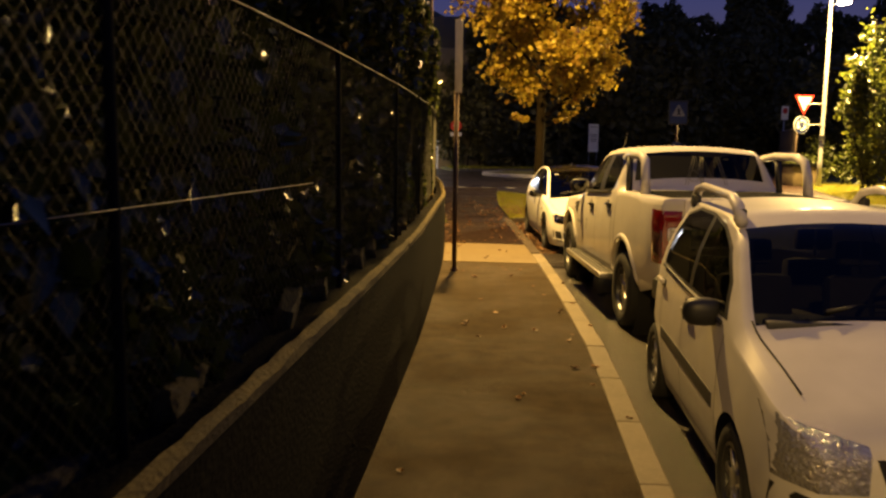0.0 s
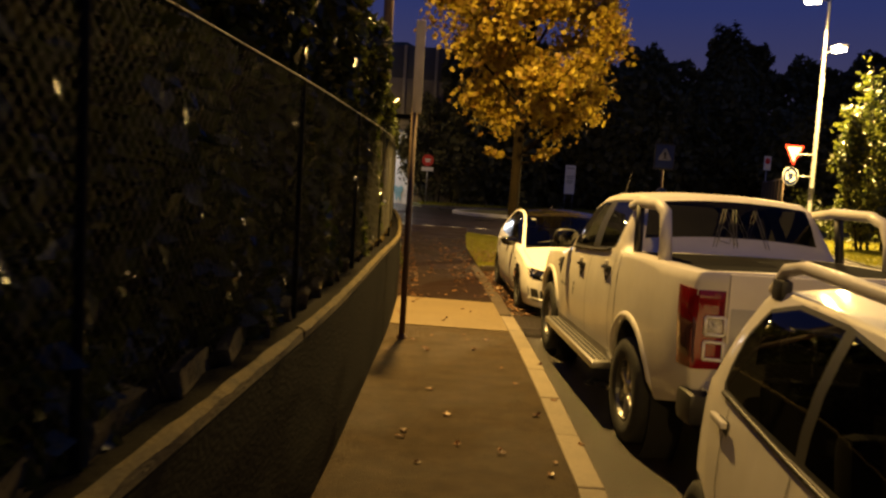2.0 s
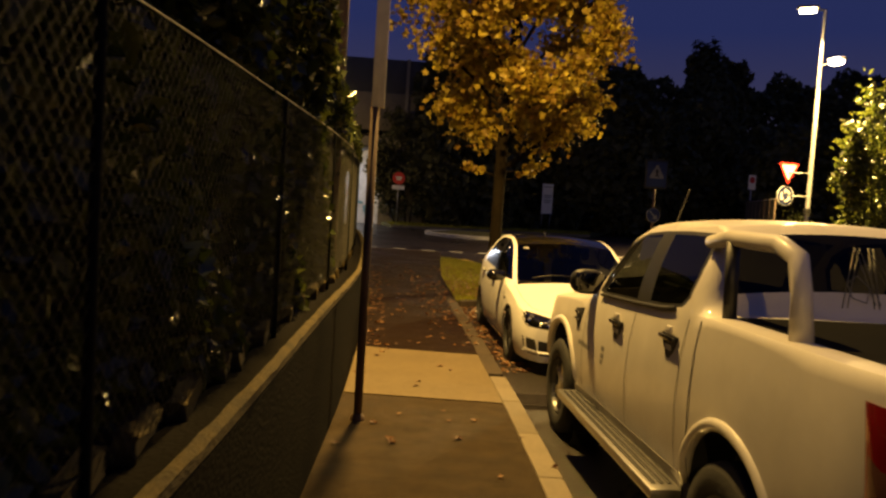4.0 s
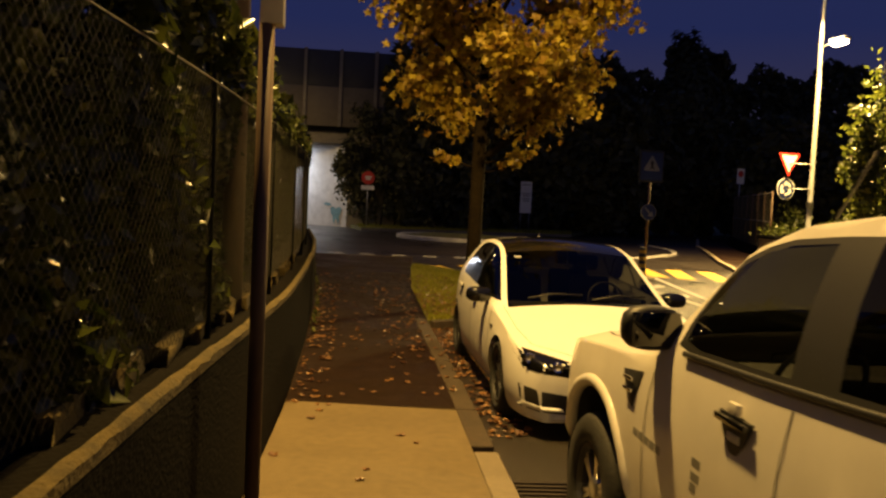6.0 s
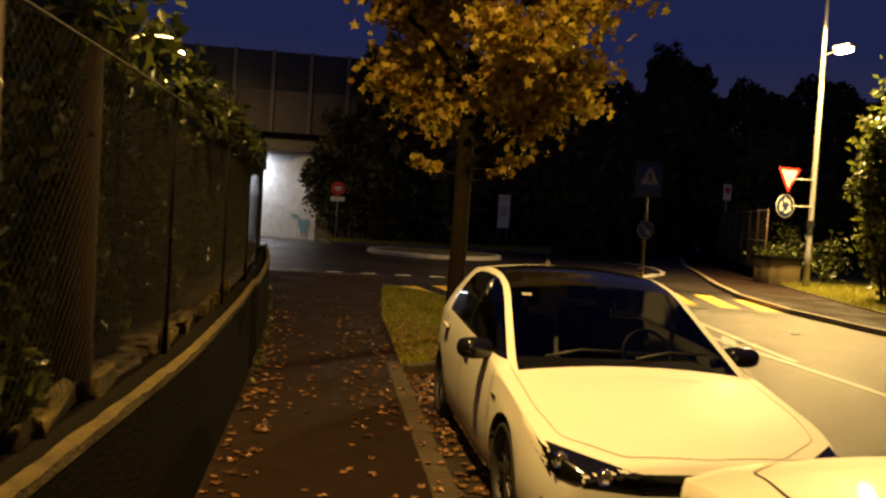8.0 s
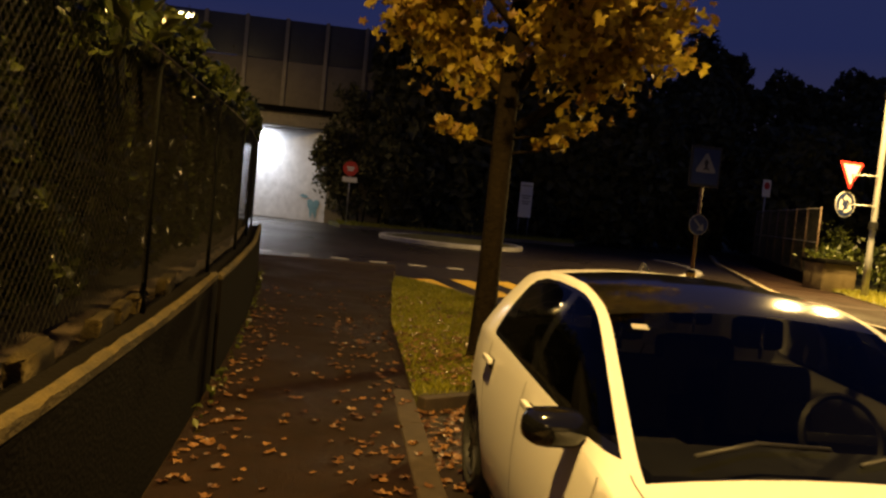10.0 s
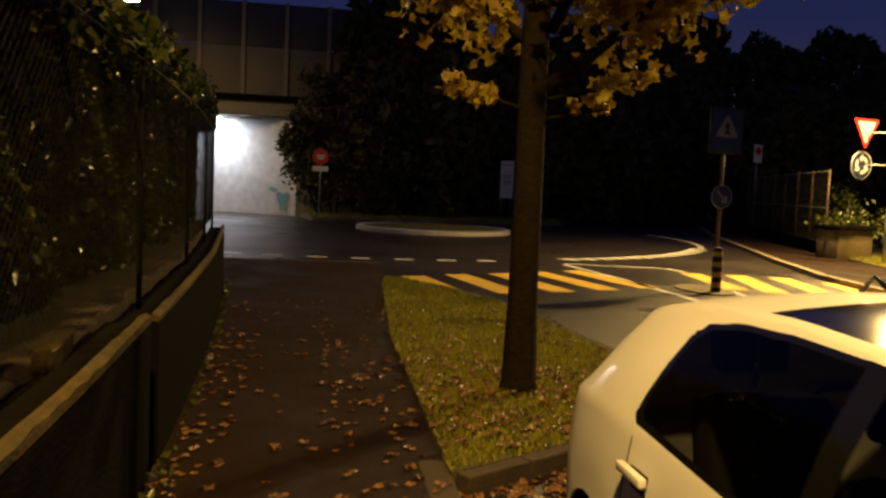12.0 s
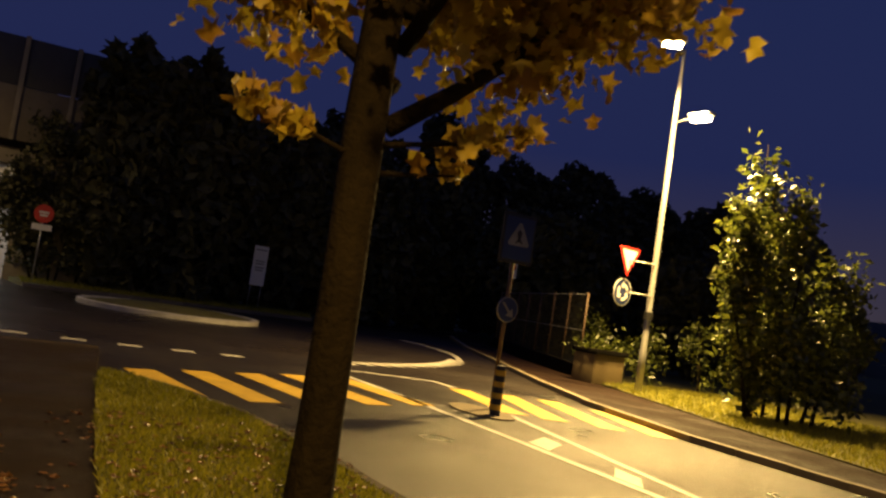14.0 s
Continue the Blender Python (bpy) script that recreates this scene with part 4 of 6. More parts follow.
        sh.decal(car, "tail_lamp", [(side * 0.84, 4.0, 0.88), (side * 0.4, 4.26, 0.86), (side * 0.4, 4.26, 0.74), (side * 0.82, 4.0, 0.72)], (0, -1, 0), RED_LENS, "dark red tail lamp", 8, 4)
        sh.decal(car, "sill_skirt", [(side * 0.9, 1.26, 0.2), (side * 0.9, 3.12, 0.2), (side * 0.88, 3.12, 0.15), (side * 0.88, 1.26, 0.15)], (-side, 0, 0), GLOSS_BLACK, "", 12, 1, 0.012)
        for s in sh.wheels:
            part("inner_arch", lathe([(0.352, -0.11), (0.352, 0.11)], 30), SEAM, car, m=pose(side * 0.74, s, 0.312))
        part("fender_badge", box(-0.003, -0.05, -0.012, 0.003, 0.05, 0.012, 0.002), GLOSS_BLACK, car, m=pose(side * (sh.side(1.16, 0.7) + 0.003), 1.16, 0.7))
    sh.decal(car, "grille", [(-0.37, 0, 0.585), (0.37, 0, 0.585), (0.37, 0, 0.475), (-0.37, 0, 0.475)], (0, 1, 0), GLOSS_BLACK, "", 10, 3, 0.012)
    sh.decal(car, "grille_bar", [(-0.36, 0, 0.5), (0.36, 0, 0.5), (0.36, 0, 0.488), (-0.36, 0, 0.488)], (0, 1, 0), CHROME, "", 10, 1, 0.02)
    part("badge", lathe([(0.001, -0.012), (0.05, -0.012), (0.058, -0.004), (0.058, 0.01)], 22, "z"), CHROME, car, m=pose(0, -0.018, 0.535, 90))
    sh.decal(car, "lower_grille", [(-0.41, 0, 0.345), (0.41, 0, 0.345), (0.4, 0, 0.2), (-0.4, 0, 0.2)], (0, 1, 0), BLACK_PLASTIC, "", 8, 4, 0.006)
    sh.decal(car, "front_lip", [(-0.8, 0.2, 0.195), (0.8, 0.2, 0.195), (0.78, 0.2, 0.165), (-0.78, 0.2, 0.165)], (0, 1, 0), WHITE_PAINT, "", 16, 1, 0.022)
    sh.decal(car, "splitter", [(-0.77, 0.2, 0.16), (0.77, 0.2, 0.16), (0.75, 0.2, 0.125), (-0.75, 0.2, 0.125)], (0, 1, 0), GLOSS_BLACK, "", 16, 1, 0.03)
    sh.decal(car, "number_plate", [(-0.26, 0, 0.45), (0.26, 0, 0.45), (0.26, 0, 0.35), (-0.26, 0, 0.35)], (0, 1, 0), PLATE, "", 4, 2, 0.014)
    hit, nor, *_ = sh.tree.ray_cast(Vector((-0.52, 1.93, 3)), Vector((0, 0, -1)))
    part("windscreen_sticker", box(-0.035, -0.018, 0.002, 0.035, 0.018, 0.005, 0.001), GREY_PANEL, car, "small pale sticker", m=pose(-0.52, 1.93, hit.z, 27, 0, 0))
    for x in (-0.55, 0.05):
        part("wiper", tube([(x, 1.24, 0.945), (x + 0.25, 1.3, 0.985), (x + 0.52, 1.3, 0.98)], 0.009, 5), BLACK_PLASTIC, car)
    for s in (1.28, 2.36):
        sh.seam(car, [(s, 0.22), (s, sh.belt(s) - 0.01)])
    sh.seam(car, [(1.28, 0.22), (3.0, 0.22), (3.1, 0.5), (3.2, 0.7), (3.2, sh.belt(3.2) - 0.01)])
    sh.hood_gap(car, [(-0.775, 1.22), (-0.77, 0.6), (-0.72, 0.3), (-0.44, 0.1), (0, 0.06), (0.44, 0.1), (0.72, 0.3), (0.77, 0.6), (0.775, 1.22)], 0.004)
    handle(car, sh, 2.15, 0.84, WHITE_PAINT)
    handle(car, sh, 3.1, 0.862, WHITE_PAINT)
    part("aerial", tube([(0, 3.2, 1.41), (0, 3.3, 1.46), (0, 3.36, 1.4)], [0.012, 0.006, 0.012], 6), GLOSS_BLACK, car)
    return car


# pick-up truck, tail towards the footway's start
def pickup():
    car = thing("pickup_truck", "white double-cab pickup truck with a sports bar over its bed", "pickup", pose(2.75, 13.27, ROAD, 0, 0, 180), "parked cars")
    L = 5.3
    sh = Shell(L, top=[(0, 0.97), (0.08, 1.08), (0.5, 1.17), (1.3, 1.235), (1.5, 1.3), (2.05, 1.72), (2.35, 1.82), (2.7, 1.86), (3.35, 1.86), (3.52, 1.78), (3.66, 1.42), (3.75, 1.39), (5.22, 1.42), (5.3, 1.41)],
               belt=[(0, 0.9), (0.08, 1.0), (0.5, 1.09), (1.3, 1.16), (1.9, 1.22), (2.5, 1.25), (3.1, 1.29), (3.4, 1.33), (3.7, 1.375), (5.3, 1.4)],
               half=[(0, 0.66), (0.06, 0.76), (0.25, 0.87), (0.6, 0.925), (1.2, 0.92), (3.6, 0.92), (4.2, 0.93), (5.0, 0.92), (5.2, 0.9), (5.3, 0.87)],
               roof=[(0, 0.5), (0.2, 0.68), (0.6, 0.74), (1.4, 0.8), (2.1, 0.7), (2.5, 0.67), (3.4, 0.67), (3.62, 0.74), (3.75, 0.83), (5.2, 0.83), (5.3, 0.78)],
               sill=[(0, 0.4), (0.3, 0.36), (4.6, 0.45), (5.3, 0.62)], wheels=(0.93, 4.12), wheel_z=0.39, arch=0.53,
               marks=(1.5, 2.14, 3.46, 3.62, 3.76, 5.21), crown=0.045, soft=0.08)

    def classify(s, j):
        if 13 <= j and 1.5 < s < 2.14:
            return "windscreen"
        if 13 <= j and 3.46 < s < 3.62:
            return "rear_window"
        if 13 <= j and 3.76 < s < 5.21:
            return "bed"
        return "body"

    mats = {"body": ("body", CREAM_PAINT), "windscreen": ("windscreen", SCREEN_GLASS), "rear_window": ("rear_window", DARK_GLASS), "bed": ("bed_cover", TONNEAU), "front": ("side_window", GLASS), "rear": ("side_window", DARK_GLASS), "surround": ("frame", BLACK_PLASTIC)}
    panes = [("front", [(2.0, 1.295), (1.86, 1.31), (1.86, 1.4), (1.92, 1.52), (2.03, 1.61), (2.17, 1.675), (2.33, 1.708), (2.57, 1.728), (2.62, 1.327)]),
             ("rear", [(2.86, 1.347), (2.78, 1.74), (3.0, 1.748), (3.3, 1.752), (3.385, 1.69), (3.415, 1.55), (3.405, 1.44), (3.34, 1.39), (3.1, 1.362)]),
             ("surround", [(1.96, 1.27), (1.79, 1.28), (1.82, 1.4), (1.88, 1.52), (2.0, 1.63), (2.16, 1.695), (2.32, 1.728), (2.6, 1.752), (3.0, 1.77), (3.32, 1.775), (3.42, 1.7), (3.45, 1.55), (3.44, 1.43), (3.36, 1.375), (3.1, 1.34), (2.6, 1.305)])]
    sh.build(car, classify, mats, panes)
    cabin(car, 0.6, ((-0.38, 2.25), (0.38, 2.25), (-0.38, 3.0), (0.38, 3.0)), 1.2, 0.78, 1.85, 0.38, 4.9)
    wheels(car, sh, 0.93, 0.39, 0.27, 0.235, 6, RIM, True)
    for side in (-1, 1):
        mirror(car, 0.83, 1.66, 1.325, side, (0.25, 0.17, 0.18), BLACK_PLASTIC, 0.01)
        tail_lamp = sh.decal(car, "tail_lamp", [(side * 0.918, 5.12, 1.305), (side * 0.685, 5.3, 1.3), (side * 0.685, 5.3, 0.83), (side * 0.9, 5.14, 0.83)], (-side * 0.5, -1, 0), RED_LENS, "tall red and clear tail lamp", 8, 10, 0.02)
        sh.decal(car, "smoked_lens", [(side * 0.91, 5.13, 1.14), (side * 0.82, 5.26, 1.14), (side * 0.81, 5.26, 0.85), (side * 0.9, 5.15, 0.88)], (-side * 0.5, -1, 0), SMOKED_LENS, "smoked amber-grey lens", 5, 6, 0.026, tail_lamp, 0.01)
        for z in (1.093, 0.945):
            bm = bmesh.new()
            for a, b in (((-0.056, 0, 0.052), (0.056, 0, 0.052)), ((0.056, 0, 0.052), (0.056, 0, -0.052)), ((0.056, 0, -0.052), (-0.056, 0, -0.052)), ((-0.056, 0, -0.052), (-0.056, 0, 0.052))):
                tube([a, b], 0.01, 6, bm)
            part("reflector_ring", bm, SIGN_WHITE, tail_lamp, m=pose(side * 0.752, 5.338, z, 0, 0, -side * 12))
        part("reversing_lens", box(-0.045, -0.01, -0.042, 0.045, 0.006, 0.042, 0.006), CLEAR_LENS, tail_lamp, m=pose(side * 0.752, 5.33, 1.093, 0, 0, -side * 12))
        part("sports_bar", tube([(side * 0.75, 3.4, 1.73), (side * 0.775, 3.7, 1.765), (side * 0.785, 4.2, 1.765), (side * 0.79, 4.37, 1.72), (side * 0.8, 4.44, 1.58), (side * 0.8, 4.47, 1.38)], [0.035, 0.042, 0.042, 0.043, 0.043, 0.05], 10), CREAM_PAINT, car)
        part("sports_bar_brace", tube([(side * 0.8, 3.8, 1.38), (side * 0.785, 3.74, 1.75)], 0.035, 8), BLACK_PLASTIC, car)
        step = part("side_step", box(-0.09, 1.42, -0.03, 0.09, 3.58, 0.03, 0.02), RIM, car, "ribbed aluminium side step", m=pose(side * 0.95, 0, 0.44))
        for k in range(3):
            part("step_rib", box(-0.012, 1.5, 0.028, 0.012, 3.5, 0.037, 0.003), BLACK_PLASTIC, step, m=pose(-0.045 + 0.045 * k, 0, 0))
        sh.decal(car, "fender_vent", [(side * 0.93, 1.29, 1.085), (side * 0.93, 1.52, 1.115), (side * 0.93, 1.47, 0.95), (side * 0.93, 1.4, 0.97)], (-side, 0, 0), BLACK_PLASTIC, "black side vent", 4, 4, 0.012)
        for k in range(2):
            part("vent_fin", box(-0.006, -0.05, -0.008, 0.006, 0.05, 0.008, 0.003), CHROME, car, m=pose(side * (sh.side(1.4, 1.0) + 0.014), 1.42, 1.07 - 0.05 * k))
        sh.decal(car, "rocker_trim", [(side * 0.9, 1.4, 0.52), (side * 0.9, 3.6, 0.55), (side * 0.87, 3.6, 0.42), (side * 0.87, 1.4, 0.38)], (-side, 0, 0), DIRTY_PAINT, "mud-dulled lower sill", 12, 2, 0.004)
        for k, (s, z, w) in enumerate(((1.5, 0.86, 0.055), (1.565, 0.86, 0.05), (1.625, 0.86, 0.055), (1.69, 0.86, 0.055), (1.755, 0.86, 0.05), (2.1, 0.92, 0.07), (2.1, 0.87, 0.07), (2.1, 0.83, 0.05))):
            sh.decal(car, "door_lettering", [(side * 0.92, s, z + 0.014), (side * 0.92, s + w, z + 0.014), (side * 0.92, s + w, z - 0.018), (side * 0.92, s, z - 0.018)], (-side, 0, 0), SIGN_BACK, "", 2, 1, 0.002, deep=0.004)
        sh.decal(car, "headlamp", [(side * 0.9, 0.35, 1.03), (side * 0.5, 0.0, 0.94), (side * 0.5, 0.0, 0.8), (side * 0.86, 0.2, 0.84)], (0, 1, 0), CLEAR_LENS, "", 8, 4, 0.008)
        part("wheel_liner", box(-0.12, 3.72, 0.45, 0.12, 4.52, 0.85, 0.08), BLACK_PLASTIC, car, m=pose(side * 0.55, 0, 0.02))
        part("wheel_liner", box(-0.12, 0.5, 0.45, 0.12, 1.3, 0.82, 0.08), BLACK_PLASTIC, car, m=pose(side * 0.55, 0, 0))
        part("belt_trim", tube([(side * (sh.side(s, sh.belt(s)) + 0.002), s, sh.belt(s) + 0.045) for s in grid_steps(1.9, 3.3, 0.1)], 0.012, 6), BLACK_PLASTIC, car)
        for s in sh.wheels:
            arc = [(s + 0.55 * math.sin(a), 0.39 + 0.55 * math.cos(a)) for a in np.linspace(-1.35, 1.35, 19)]
            part("wheel_flare", tube([(side * (sh.side(u, v) - 0.012), u, v) for u, v in arc], [0.015] + [0.034] * 17 + [0.015], 8), CREAM_PAINT, car)
            part("inner_arch", lathe([(0.54, -0.12), (0.54, 0.12)], 30), SEAM, car, m=pose(side * 0.76, s, 0.39))
    tail = part("tailgate", box(-0.675, 5.295, 0.76, 0.675, 5.325, 1.405, 0.012), CREAM_PAINT, car)
    part("tailgate_film", box(-0.66, 5.323, 0.775, 0.66, 5.329, 1.2, 0.001), GREY_PANEL, tail, "grey lower band of the tailgate")
    for k in range(6):
        part("letter_block", box(-0.045, 0, -0.032, 0.045, 0.008, 0.032, 0.002), SIGN_BACK, tail, m=pose(-0.525 + 0.21 * k, 5.329, 0.91))
    part("bumper", box(-0.9, 5.16, 0.5, 0.9, 5.42, 0.7, 0.05), BLACK_PLASTIC, car)
    part("bumper_step", box(-0.8, 5.2, 0.7, 0.8, 5.44, 0.725, 0.01), CHROME, car)
    part("tailgate_latch", box(-0.14, 5.32, 1.2, 0.14, 5.34, 1.28, 0.008), BLACK_PLASTIC, car)
    for name, line in (("letter_a", [(0.15, 0), (0.04, 0.3), (-0.03, 0.02)]), ("letter_m", [(-0.02, 0.0), (-0.035, 0.3), (-0.12, 0.07), (-0.205, 0.3), (-0.283, 0)]), ("emblem", [(0.12, 0.12), (0.06, 0.16), (0.0, 0.1), (0.03, 0.03), (0.1, 0.05), (0.12, 0.12)])):
        outline = bmesh.new()
        for off in ((-0.013, 0.013) if name != "emblem" else (0.0,)):
            tube([(x + off, -z * 0.42, z) for x, z in line], 0.003, 4, outline)
        part("window_sticker", outline, SIGN_BACK, car, "pale outline lettering on the rear window", m=pose(0.0, 3.665, 1.45))
    for s in (1.62, 2.66, 3.5):
        sh.seam(car, [(s, 0.55), (s, 0.9), (s + 0.02, sh.belt(s) - 0.01)])
    sh.seam(car, [(3.68, 0.5), (3.68, 1.35)], 0.012, "bed_gap")
    handle(car, sh, 2.39, 1.13, BLACK_PLASTIC, "cup")
    handle(car, sh, 3.33, 1.2, BLACK_PLASTIC, "cup")
    part("roof_aerial", tube([(0.5, 2.2, 1.8), (0.5, 2.4, 2.02)], 0.006, 5), BLACK_PLASTIC, car)
    sh.hood_gap(car, [(-0.74, 1.32), (-0.76, 0.7), (-0.68, 0.38), (-0.45, 0.14), (0, 0.09), (0.45, 0.14), (0.68, 0.38), (0.76, 0.7), (0.74, 1.32)])
    return car


# small tall hatchback, nose towards the camera's start
def small_car():
    car = thing("small_car", "small boxy off-white hatchback with roof rails parked at the kerb", "car", pose(1.98, 3.75, ROAD, 0, 0, -6), "parked cars")
    L = 3.42
    sh = Shell(L, top=[(0, 0.7), (0.08, 0.8), (0.45, 0.93), (0.8, 1.02), (0.88, 1.07), (1.35, 1.45), (1.7, 1.535), (2.7, 1.54), (2.95, 1.48), (3.25, 1.1), (3.36, 0.95), (3.42, 0.8)],
               belt=[(0, 0.62), (0.08, 0.74), (0.45, 0.86), (0.9, 0.94), (2.0, 0.97), (3.0, 1.02), (3.3, 1.0), (3.42, 0.75)],
               half=[(0, 0.58), (0.06, 0.68), (0.2, 0.75), (0.5, 0.785), (2.9, 0.785), (3.15, 0.74), (3.33, 0.64), (3.42, 0.52)],
               roof=[(0, 0.5), (0.2, 0.64), (0.5, 0.69), (0.88, 0.7), (1.4, 0.605), (2.0, 0.585), (2.8, 0.56), (3.1, 0.55), (3.42, 0.45)],
               sill=[(0, 0.24), (0.4, 0.2), (3.0, 0.2), (3.42, 0.3)], wheels=(0.7, 2.95), wheel_z=0.285, arch=0.325,
               marks=(0.86, 1.46, 3.02, 3.24))

    def classify(s, j):
        if 13 <= j and 0.86 < s < 1.46:
            return "windscreen"
        if 13 <= j and 3.02 < s < 3.24:
            return "rear_window"
        return "body"

    mats = {"body": ("body", CREAM_PAINT), "windscreen": ("windscreen", SCREEN_GLASS), "rear_window": ("rear_window", GLASS), "front": ("side_window", DARK_GLASS), "rear": ("side_window", DARK_GLASS), "surround": ("frame", BLACK_PLASTIC)}
    panes = [("front", [(1.1, 1.025), (1.2, 1.18), (1.4, 1.325), (1.66, 1.42), (1.92, 1.452), (1.88, 1.03)]),
             ("rear", [(1.96, 1.03), (2.0, 1.455), (2.44, 1.455), (2.69, 1.4), (2.765, 1.29), (2.785, 1.08), (2.74, 1.045)]),
             ("surround", [(1.03, 1.0), (1.16, 1.18), (1.37, 1.342), (1.65, 1.44), (2.0, 1.474), (2.45, 1.474), (2.71, 1.415), (2.79, 1.3), (2.81, 1.07), (2.76, 1.02)])]
    sh.build(car, classify, mats, panes)
    cabin(car, 0.45, ((-0.33, 1.7), (0.33, 1.7), (-0.33, 2.5), (0.33, 2.5)), 1.02, 0.68, 1.35, 0.33, 3.2)
    wheels(car, sh, 0.775, 0.285, 0.17, 0.185, 7, RIM)
    for side in (-1, 1):
        mirror(car, 0.68, 1.26, 1.0, side, (0.22, 0.13, 0.15), BLACK_PLASTIC, 0.06)
        sh.decal(car, "headlamp", [(side * 0.75, 0.3, 0.79), (side * 0.42, 0.02, 0.72), (side * 0.42, 0.0, 0.53), (side * 0.74, 0.2, 0.53)], (0, 1, 0), CLEAR_LENS, "faceted clear headlamp", 10, 6, 0.012)
        rail = part("roof_rail", tube([(side * 0.58, 1.46, 1.46), (side * 0.575, 1.58, 1.55), (side * 0.57, 1.75, 1.595), (side * 0.56, 2.5, 1.61), (side * 0.555, 2.7, 1.58), (side * 0.55, 2.82, 1.48)], [0.034, 0.036, 0.028, 0.027, 0.03, 0.036], 10), CREAM_PAINT, car)
        for s in (1.56, 2.72):
            part("rail_foot", box(-0.025, -0.06, -0.05, 0.025, 0.06, 0.04, 0.015), BLACK_PLASTIC, rail, m=pose(side * 0.565, s, 1.5))
        sh.decal(car, "side_moulding", [(side * 0.79, 1.1, 0.6), (side * 0.79, 2.62, 0.62), (side * 0.79, 2.62, 0.54), (side * 0.79, 1.1, 0.52)], (-side, 0, 0), BLACK_PLASTIC, "", 12, 2, 0.012)
        part("wheel_liner", box(-0.1, 0.42, 0.3, 0.1, 0.98, 0.62, 0.06), BLACK_PLASTIC, car, m=pose(side * 0.5, 0, 0))
        part("belt_trim", tube([(side * (sh.side(s, sh.belt(s)) + 0.002), s, sh.belt(s) + 0.03) for s in grid_steps(1.1, 2.76, 0.1)], 0.011, 6), BLACK_PLASTIC, car)
        part("bonnet_gap", tube([(side * (0.66 - 0.1 * (0.9 - s)), s, max(sh.top(s) - 0.05, sh.belt(s) + 0.02) + 0.012) for s in grid_steps(0.3, 0.88, 0.06)], 0.005, 4), SEAM, car)
    sh.decal(car, "grille", [(-0.4, 0, 0.68), (0.4, 0, 0.68), (0.36, 0, 0.58), (-0.36, 0, 0.58)], (0, 1, 0), BLACK_PLASTIC, "", 8, 2, 0.01)
    sh.decal(car, "bumper_strip", [(-0.74, 0.15, 0.5), (0.74, 0.15, 0.5), (0.74, 0.15, 0.4), (-0.74, 0.15, 0.4)], (0, 1, 0), BLACK_PLASTIC, "", 14, 2, 0.02)
    sh.decal(car, "number_plate", [(-0.26, 0, 0.5), (0.26, 0, 0.5), (0.26, 0, 0.4), (-0.26, 0, 0.4)], (0, 1, 0), PLATE, "", 4, 2, 0.03)
    for x in (-0.3, 0.25):
        part("wiper", tube([(x, 0.9, 1.09), (x + 0.2, 0.96, 1.115), (x + 0.42, 0.95, 1.105)], 0.01, 5), BLACK_PLASTIC, car)
    part("wiper_panel", box(-0.6, 0.83, 0.985, 0.6, 0.93, 1.045, 0.02), BLACK_PLASTIC, car)
    for s in (1.02, 1.95, 2.66):
        sh.seam(car, [(s, 0.28 if s < 2.5 else 0.66), (s, sh.belt(s) - 0.01)])
    sh.seam(car, [(1.02, 0.28), (2.45, 0.28), (2.66, 0.66)])
    handle(car, sh, 1.8, 0.88, CREAM_PAINT)
    handle(car, sh, 2.68, 0.93, CREAM_PAINT)
    return car


hatchback()
pickup()
small_car()

# ---- street tree ----
def limb(bm, start, direction, length, r0, r1, rng, bend=0.15, n=5):
    pts, p, d = [Vector(start)], Vector(start), Vector(direction).normalized()
    for i in range(n):
        d = (d + Vector((rng.uniform(-1, 1), rng.uniform(-1, 1), rng.uniform(-0.5, 1))) * bend).normalized()
        p = p + d * (length / n)
        pts.append(p.copy())
    tube(pts, [r0 + (r1 - r0) * i / n for i in range(n + 1)], 7, bm)
    return pts


